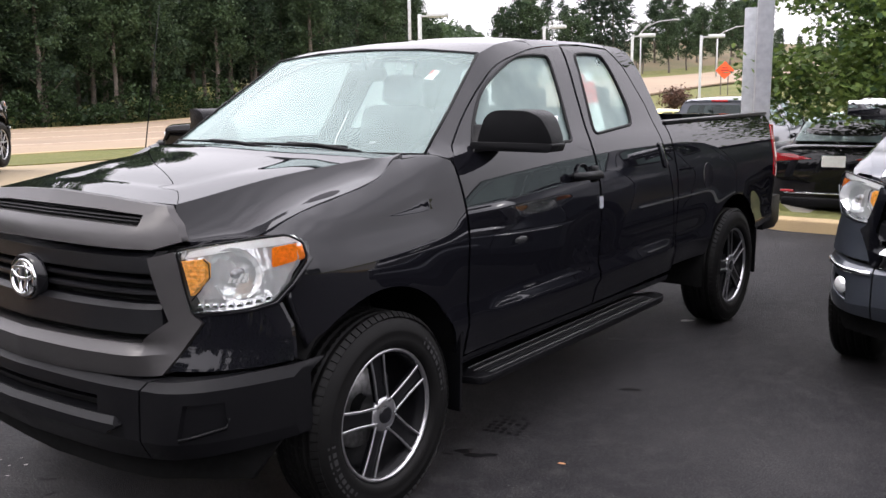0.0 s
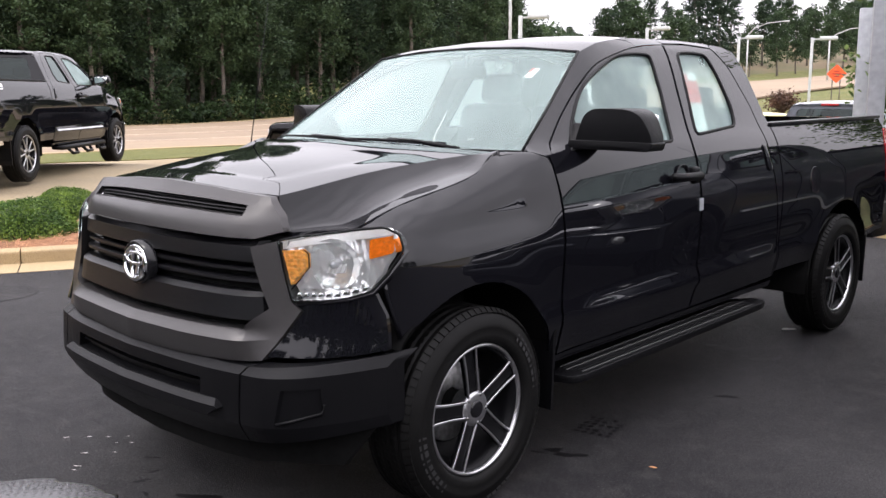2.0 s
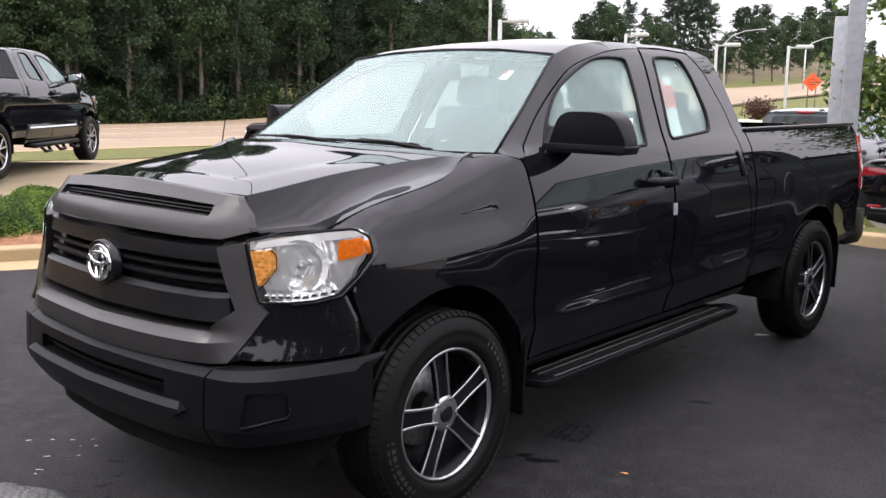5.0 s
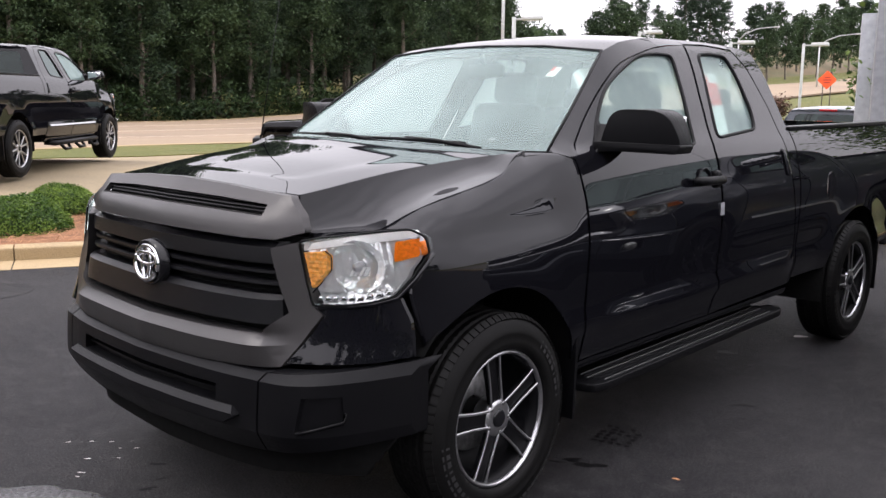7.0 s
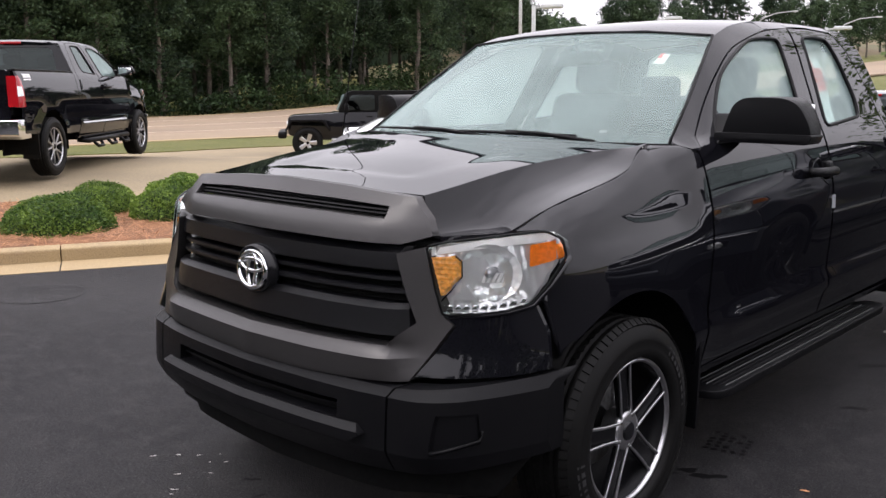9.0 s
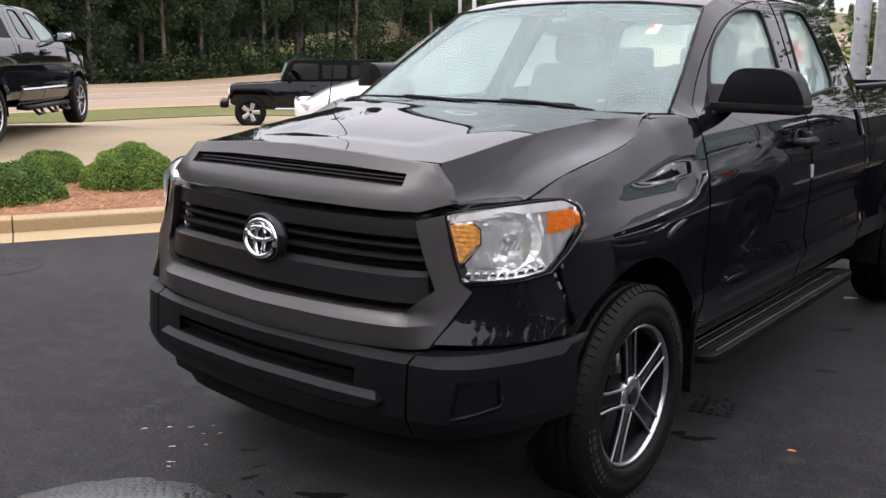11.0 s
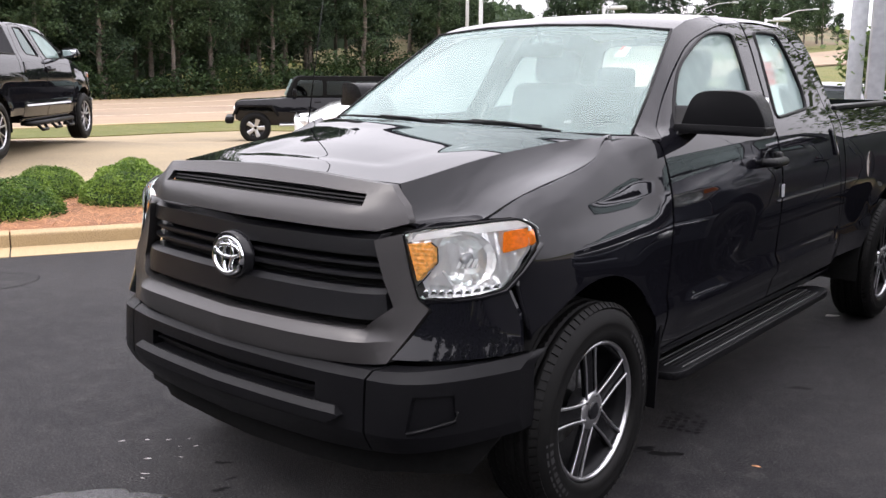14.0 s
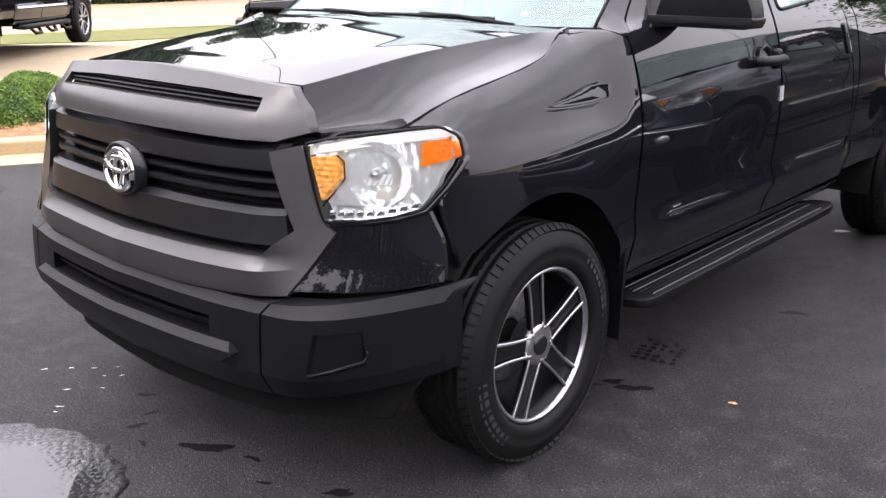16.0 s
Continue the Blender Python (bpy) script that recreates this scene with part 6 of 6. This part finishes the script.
for k, p in enumerate((WHITE_PAINT, SILVER_PAINT, BLACK_PAINT, WHITE_PAINT, GREY_PAINT)):
    x, y = 2.5 + 2.9 * k, 30.5 + .6 * k
    sedan(("white", "silver", "black", "white", "grey")[k] + " car in a row in the back lot", pose(x, y, land(x, y), 0, 0, heading(.3, 1)), p, suv=k % 2 == 0, height=1.6 if k % 2 == 0 else 1.45)
pickup_truck("dark pickup truck with a red roof brake light, back lot", pose(-2.75, 16.1, -.46, 0, 0, heading(.04, 1)), paint=GREY_PAINT, bumper=PLASTIC, wheel="open", step="board", dark_glass=True)


# ---- poles, lamps, signs ----
def lot_lamp(x, y, top, turn, label="pale box lamp on a slim square pole"):
    t = thing("lamp_post", label, "lamp post", "lot lamps", pose(x, y, land(x, y), 0, 0, turn))
    h = top - land(x, y)
    part("pole", block((.16, .16, h), (0, 0, h / 2), .015), LAMP_GREY, t)
    part("arm", block((.5, .08, .08), (.28, 0, h - .10), .01), LAMP_GREY, t)
    part("lamp_head", block((1.0, .42, .22), (.9, 0, h - .06), .06), LAMP_GREY, t)
    return t


lot_lamp(-23.0, 51.5, 4.9, 20)
lot_lamp(-19.2, 53.2, 4.75, 20)
lot_lamp(-27.9, 49.0, 5.55, 20)
lot_lamp(-24.9, 32.6, 5.2, 20)
mast = thing("mast", "tall plain grey mast", "mast", m=pose(-34.6, 43.7, land(-34.6, 43.7)))
part("pole", tube([(0, 0, 0), (0, 0, 13)], .12, 10, taper=.7), LAMP_GREY, mast)
for x, y, top, turn in ((-44.0, 97, 9.2, 25), (-36.5, 101, 8.4, 25)):
    t = thing("street_lamp", "tall street lamp with a long curved arm", "street lamp", "street lamps", pose(x, y, land(x, y), 0, 0, turn))
    h = top - land(x, y)
    part("pole", tube([(0, 0, 0), (0, 0, h - 1.4)], .10, 8, taper=.7), LAMP_GREY, t)
    part("arm", tube([(0, 0, h - 1.4), (.6, 0, h - .7), (2.0, 0, h - .15), (3.6, 0, h)], .06, 8, taper=.6), LAMP_GREY, t)
    part("lamp_head", block((.7, .25, .14), (3.9, 0, h), .05), LAMP_GREY, t)

pole = thing("light_pole", "square grey steel light pole on a grass island", "light pole", m=pose(-.62, 8.95, .05, 0, 0, 22))
part("shaft", block((.19, .19, 9.0), (0, 0, 4.5), .018), GALVANISED, pole)
part("base_plate", block((.36, .36, .03), (0, 0, .06), .006), GALVANISED, pole)
part("footing", lathe([(.0, .06), (.27, .06), (.28, .04), (.28, -.3)], 28), KERB, pole, loc=pose(0, 0, 0, 0, -90, 0))
for dx in (-.13, .13):
    for dy in (-.13, .13):
        part("bolt", block((.03, .03, .06), (dx, dy, .10), .006), GALVANISED, pole)
panel = thing("sign_post", "broad pale steel post beside the light pole", "post", m=pose(-1.30, 10.45, .0, 0, 0, 22))
part("shaft", block((.20, .12, 2.70), (0, 0, 1.35), .012), GALVANISED, panel)

sign = thing("road_sign", "orange diamond road work sign on two posts", "road sign", m=pose(-20.3, 60.3, land(-20.3, 60.3), 0, 0, 22))
zs = 2.74 - land(-20.3, 60.3)
part("face", prism(rounded([(0, -.62), (.62, 0), (0, .62), (-.62, 0)], .06), -.02, .02, "y"), ORANGE, sign, loc=Matrix.Translation((0, 0, zs)))
for k, w in enumerate((.35, .55, .35)):
    part("print_bar", block((w, .01, .06), (0, -.03, zs + .16 - .16 * k), 0), RED_PAINT, sign)
for dx in (-.24, .24):
    part("post", block((.07, .07, zs - .3), (dx, .06, (zs - .3) / 2), .01), BARK, sign)
small = thing("road_sign", "small grey road sign on a post seen from behind", "road sign", m=pose(-13.5, 62, land(-13.5, 62)))
part("face", prism(rounded([(-.45, 1.5), (.45, 1.5), (.45, 2.6), (-.45, 2.6)], .05), -.02, .02, "y"), LAMP_GREY, small)
part("post", block((.08, .08, 1.6), (0, .03, .8), .01), LAMP_GREY, small)
shrub = thing("shrub", "dark red-leaved shrub by the back lot", "shrub", m=pose(-16.6, 43.4, land(-16.6, 43.4)))
rng = np.random.default_rng(12)
pts = rng.normal(size=(1800, 3)) * (.34, .34, .26) + (0, 0, .95)
share("crown", leaf_mesh("crown", pts, rng.uniform(.05, .10, 1800), leafy("red_leaf", (0.06, 0.04, 0.03), (0.18, 0.09, 0.06), .3, 2), rng), shrub, Matrix.Identity(4))
part("stem", merge(*[tube([(0, 0, 0), (.25 * math.cos(a), .25 * math.sin(a), 1.0)], .025, 6, taper=.5) for a in (0, 1.3, 2.6, 3.9, 5.2)]), BARK, shrub)


# ---- small things on the truck ----
tag = thing("price_sticker", "red and white paper window sticker inside the rear door glass", "window sticker")


def sticker(name, y0, z0, y1, z1, material, out):
    return part(name, sheet([[(y0 + .12 * (z0 - 1.40) / .4, z0), (y1 + .12 * (z0 - 1.40) / .4, z0), (y1 + .12 * (z1 - 1.40) / .4, z1), (y0 + .12 * (z1 - 1.40) / .4, z1)]], lambda y, z: flank(y, z, out), (-1, 0, 0), .05, 0), material, tag)


sticker("sheet", 1.832, 1.405, 1.972, 1.715, PAPER, -.0205)
sticker("red_panel", 1.836, 1.555, 1.968, 1.668, PAPER_RED, -.0185)
sticker("red_mark", 1.842, 1.674, 1.876, 1.708, PAPER_RED, -.0185)
for k in range(4):
    sticker("print_bar", 1.856 + .026 * k, 1.626, 1.870 + .026 * k, 1.634, BAR_WHITE, -.0165)
    sticker("print_bar", 1.856 + .026 * k, 1.588, 1.870 + .026 * k, 1.596, BAR_WHITE, -.0165)
for k in range(7):
    sticker("print_line", 1.855, 1.55 - .018 * k, 1.90 + .04 * ((k * 7) % 3) / 2, 1.553 - .018 * k, PAPER_GREY, -.0185)
tag2 = thing("door_tag", "small silver tag taped over the door gap", "tag")
part("sheet", sheet([[(1.705, 1.015), (1.745, 1.015), (1.745, 1.078), (1.705, 1.078)]], lambda y, z: flank(y, z, .006), (-1, 0, 0), .02, .003), shader("silver_tape", (.6, .62, .66), .25, metal=.6, grain=(90, .1)), tag2)
slip = thing("paper_slip", "white paper slip with a red corner behind the windshield", "paper slip")
part("sheet", sheet([[(.495, 1.685), (.545, 1.682), (.542, 1.725), (.50, 1.728)]], lambda x, z: screen(x, z, -.008), (0, 1, 0), .05, 0), PAPER, slip)
part("red_corner", sheet([[(.498, 1.708), (.515, 1.707), (.514, 1.728), (.50, 1.728)]], lambda x, z: screen(x, z, -.006), (0, 1, 0), .05, 0), PAPER_RED, slip)

# ---- marks on the asphalt ----
def splat(name, x, y, r, material, label, seed, stretch=(1, 1), turn=0.0, lift=.0012, rough=.35, kind="stuff", category="stain"):
    rnd = random.Random(seed)
    bm = bmesh.new()
    ph = [rnd.uniform(0, 6.28) for _ in range(5)]
    pts = []
    for k in range(120):
        a = 2 * math.pi * k / 120
        q = r * (1 + rough * (.5 * math.sin(2 * a + ph[0]) + .4 * math.sin(3 * a + ph[1]) + .22 * math.sin(5 * a + ph[2]) + .10 * math.sin(9 * a + ph[3]) + .07 * math.sin(17 * a + ph[4])))
        u, v = q * math.cos(a) * stretch[0], q * math.sin(a) * stretch[1]
        c, s = math.cos(radians(turn)), math.sin(radians(turn))
        pts.append(bm.verts.new((x + u * c - v * s, y + u * s + v * c, lift)))
    bm.faces.new(pts)
    return tagged(part(name, bm, material), label, category, kind=kind)


for k, (x, y, r, turn) in enumerate(((.09, -.71, .05, 30), (-.23, -.79, .022, 60), (.27, -.65, .018, 10), (-.43, -.63, .02, 40), (.64, -.60, .03, 50), (.84, .67, .03, 35), (.93, .67, .042, 40), (.80, .60, .016, 20),
                                     (.90, 2.70, .05, 60), (.54, 2.79, .04, 30), (1.07, 1.90, .035, 40), (-.10, -.84, .016, 0), (-.28, -.70, .014, 80), (.42, -.72, .014, 20), (.98, -.62, .022, 30))):
    splat("oil_stain", x, y, r, STAIN, "black oily stain on the asphalt", k + 1, (1.5, .62), turn, rough=.5)
tread = thing("tyre_print", "wet dark tyre tread print on the asphalt", "tyre print", m=pose(.83, 1.06, 0, 0, 0, 12))
rnd = random.Random(8)
for i in range(5):
    for j in range(6):
        if rnd.random() < .12:
            continue
        b = block((.018 + .010 * rnd.random(), .022 + .010 * rnd.random(), .0012), (-.08 + .04 * i + .004 * rnd.random(), -.105 + .042 * j + .005 * rnd.random(), .0012), 0, (0, 0, 10 + 20 * rnd.random()))
        part("tread_mark", b, STAIN, tread)
for k, (x, y) in enumerate(((-.70, -.81), (-.61, -.71), (-.81, -.64), (-.75, -.57), (-.95, -.78), (-.71, -.65), (-.66, -.60), (-.88, -.70), (-.58, -.90), (-.55, -.93))):
    splat("debris_fleck", x, y, rnd.uniform(.003, .006), DEBRIS, "pale fleck of dried debris on the asphalt", 20 + k, (rnd.uniform(1.3, 3.2), .6), rnd.uniform(20, 70), .0016, kind="", category="debris")
splat("fallen_leaf", 1.28, .80, .012, LITTER, "small dry brown leaf on the asphalt", 60, (1.3, .8), 20, .004, kind="", category="leaf")
splat("debris_fleck", .73, 3.50, .035, DEBRIS, "crumpled pale scrap beside the rear tyre", 61, (1.3, .8), 60, .006, kind="", category="debris")
WATER = shader("standing_water", (0.020, 0.020, 0.022), .03, grain=(6, .1), bump=(3, .0005))
WET = shader("wet_asphalt", (0.011, 0.011, 0.012), .17, grain=(220, .5), bump=(240, .002), spec=.5)


def wave_noise(x, y, rng, size, count):
    """A rough height field: many crossed waves about a given length."""
    h = np.zeros_like(x)
    for _ in range(count):
        a, k, p = rng.uniform(0, 6.283), 6.283 / (size * rng.uniform(.6, 1.7)), rng.uniform(0, 6.283)
        h += np.sin((x * math.cos(a) + y * math.sin(a)) * k + p)
    return h / math.sqrt(count)


rng = np.random.default_rng(31)
step, px, py, reach = .0058, -.20, -1.50, .60
n = int(2 * reach / step)
gx, gy = np.meshgrid(px - reach + step * np.arange(n), py - reach + step * np.arange(n), indexing="ij")
rr = np.hypot(gx - px, gy - py)
edge = rr + .030 * wave_noise(gx, gy, rng, .28, 8)
stones = wave_noise(gx, gy, rng, .020, 14) * .0011 + wave_noise(gx, gy, rng, .011, 10) * .0006
hollow = np.clip((edge - .44) / .12, -1.0, 1.0) * .0022
rim = np.clip((.575 + .010 * wave_noise(gx, gy, rng, .12, 6) - rr) / .03, 0, 1)
gz = .0030 + hollow * rim + stones * rim - .006 * (1 - rim)
idx = np.arange(n * n).reshape(n, n)
quads = np.stack([idx[:-1, :-1], idx[1:, :-1], idx[1:, 1:], idx[:-1, 1:]], axis=-1)
quads = quads[(rim[:-1, :-1] > .02) | (rim[1:, 1:] > .02)].reshape(-1, 4)
used, flat = np.unique(quads, return_inverse=True)
me = bpy.data.meshes.new("wet_patch")
me.from_pydata(np.stack([gx, gy, gz], axis=-1).reshape(-1, 3)[used].tolist(), [], flat.reshape(-1, 4).tolist())
me.materials.append(WET)
for f in me.polygons:
    f.use_smooth = True
tagged(new("wet_patch", me), "dark wet gritty asphalt round a puddle", "puddle", kind="stuff")
splat("puddle", px, py, .50, WATER, "shallow puddle mirroring the sky", 72, (1, 1), 42, .0032, .02, category="puddle")
cover = tagged(part("manhole_cover", lathe([(.0, .003), (.30, .003), (.31, .0045), (.335, .004), (.34, -.02)], 48), ASPHALT, loc=pose(-4.5, .25, 0, 0, -90, 0)), "flush round utility cover in the asphalt", "manhole cover")
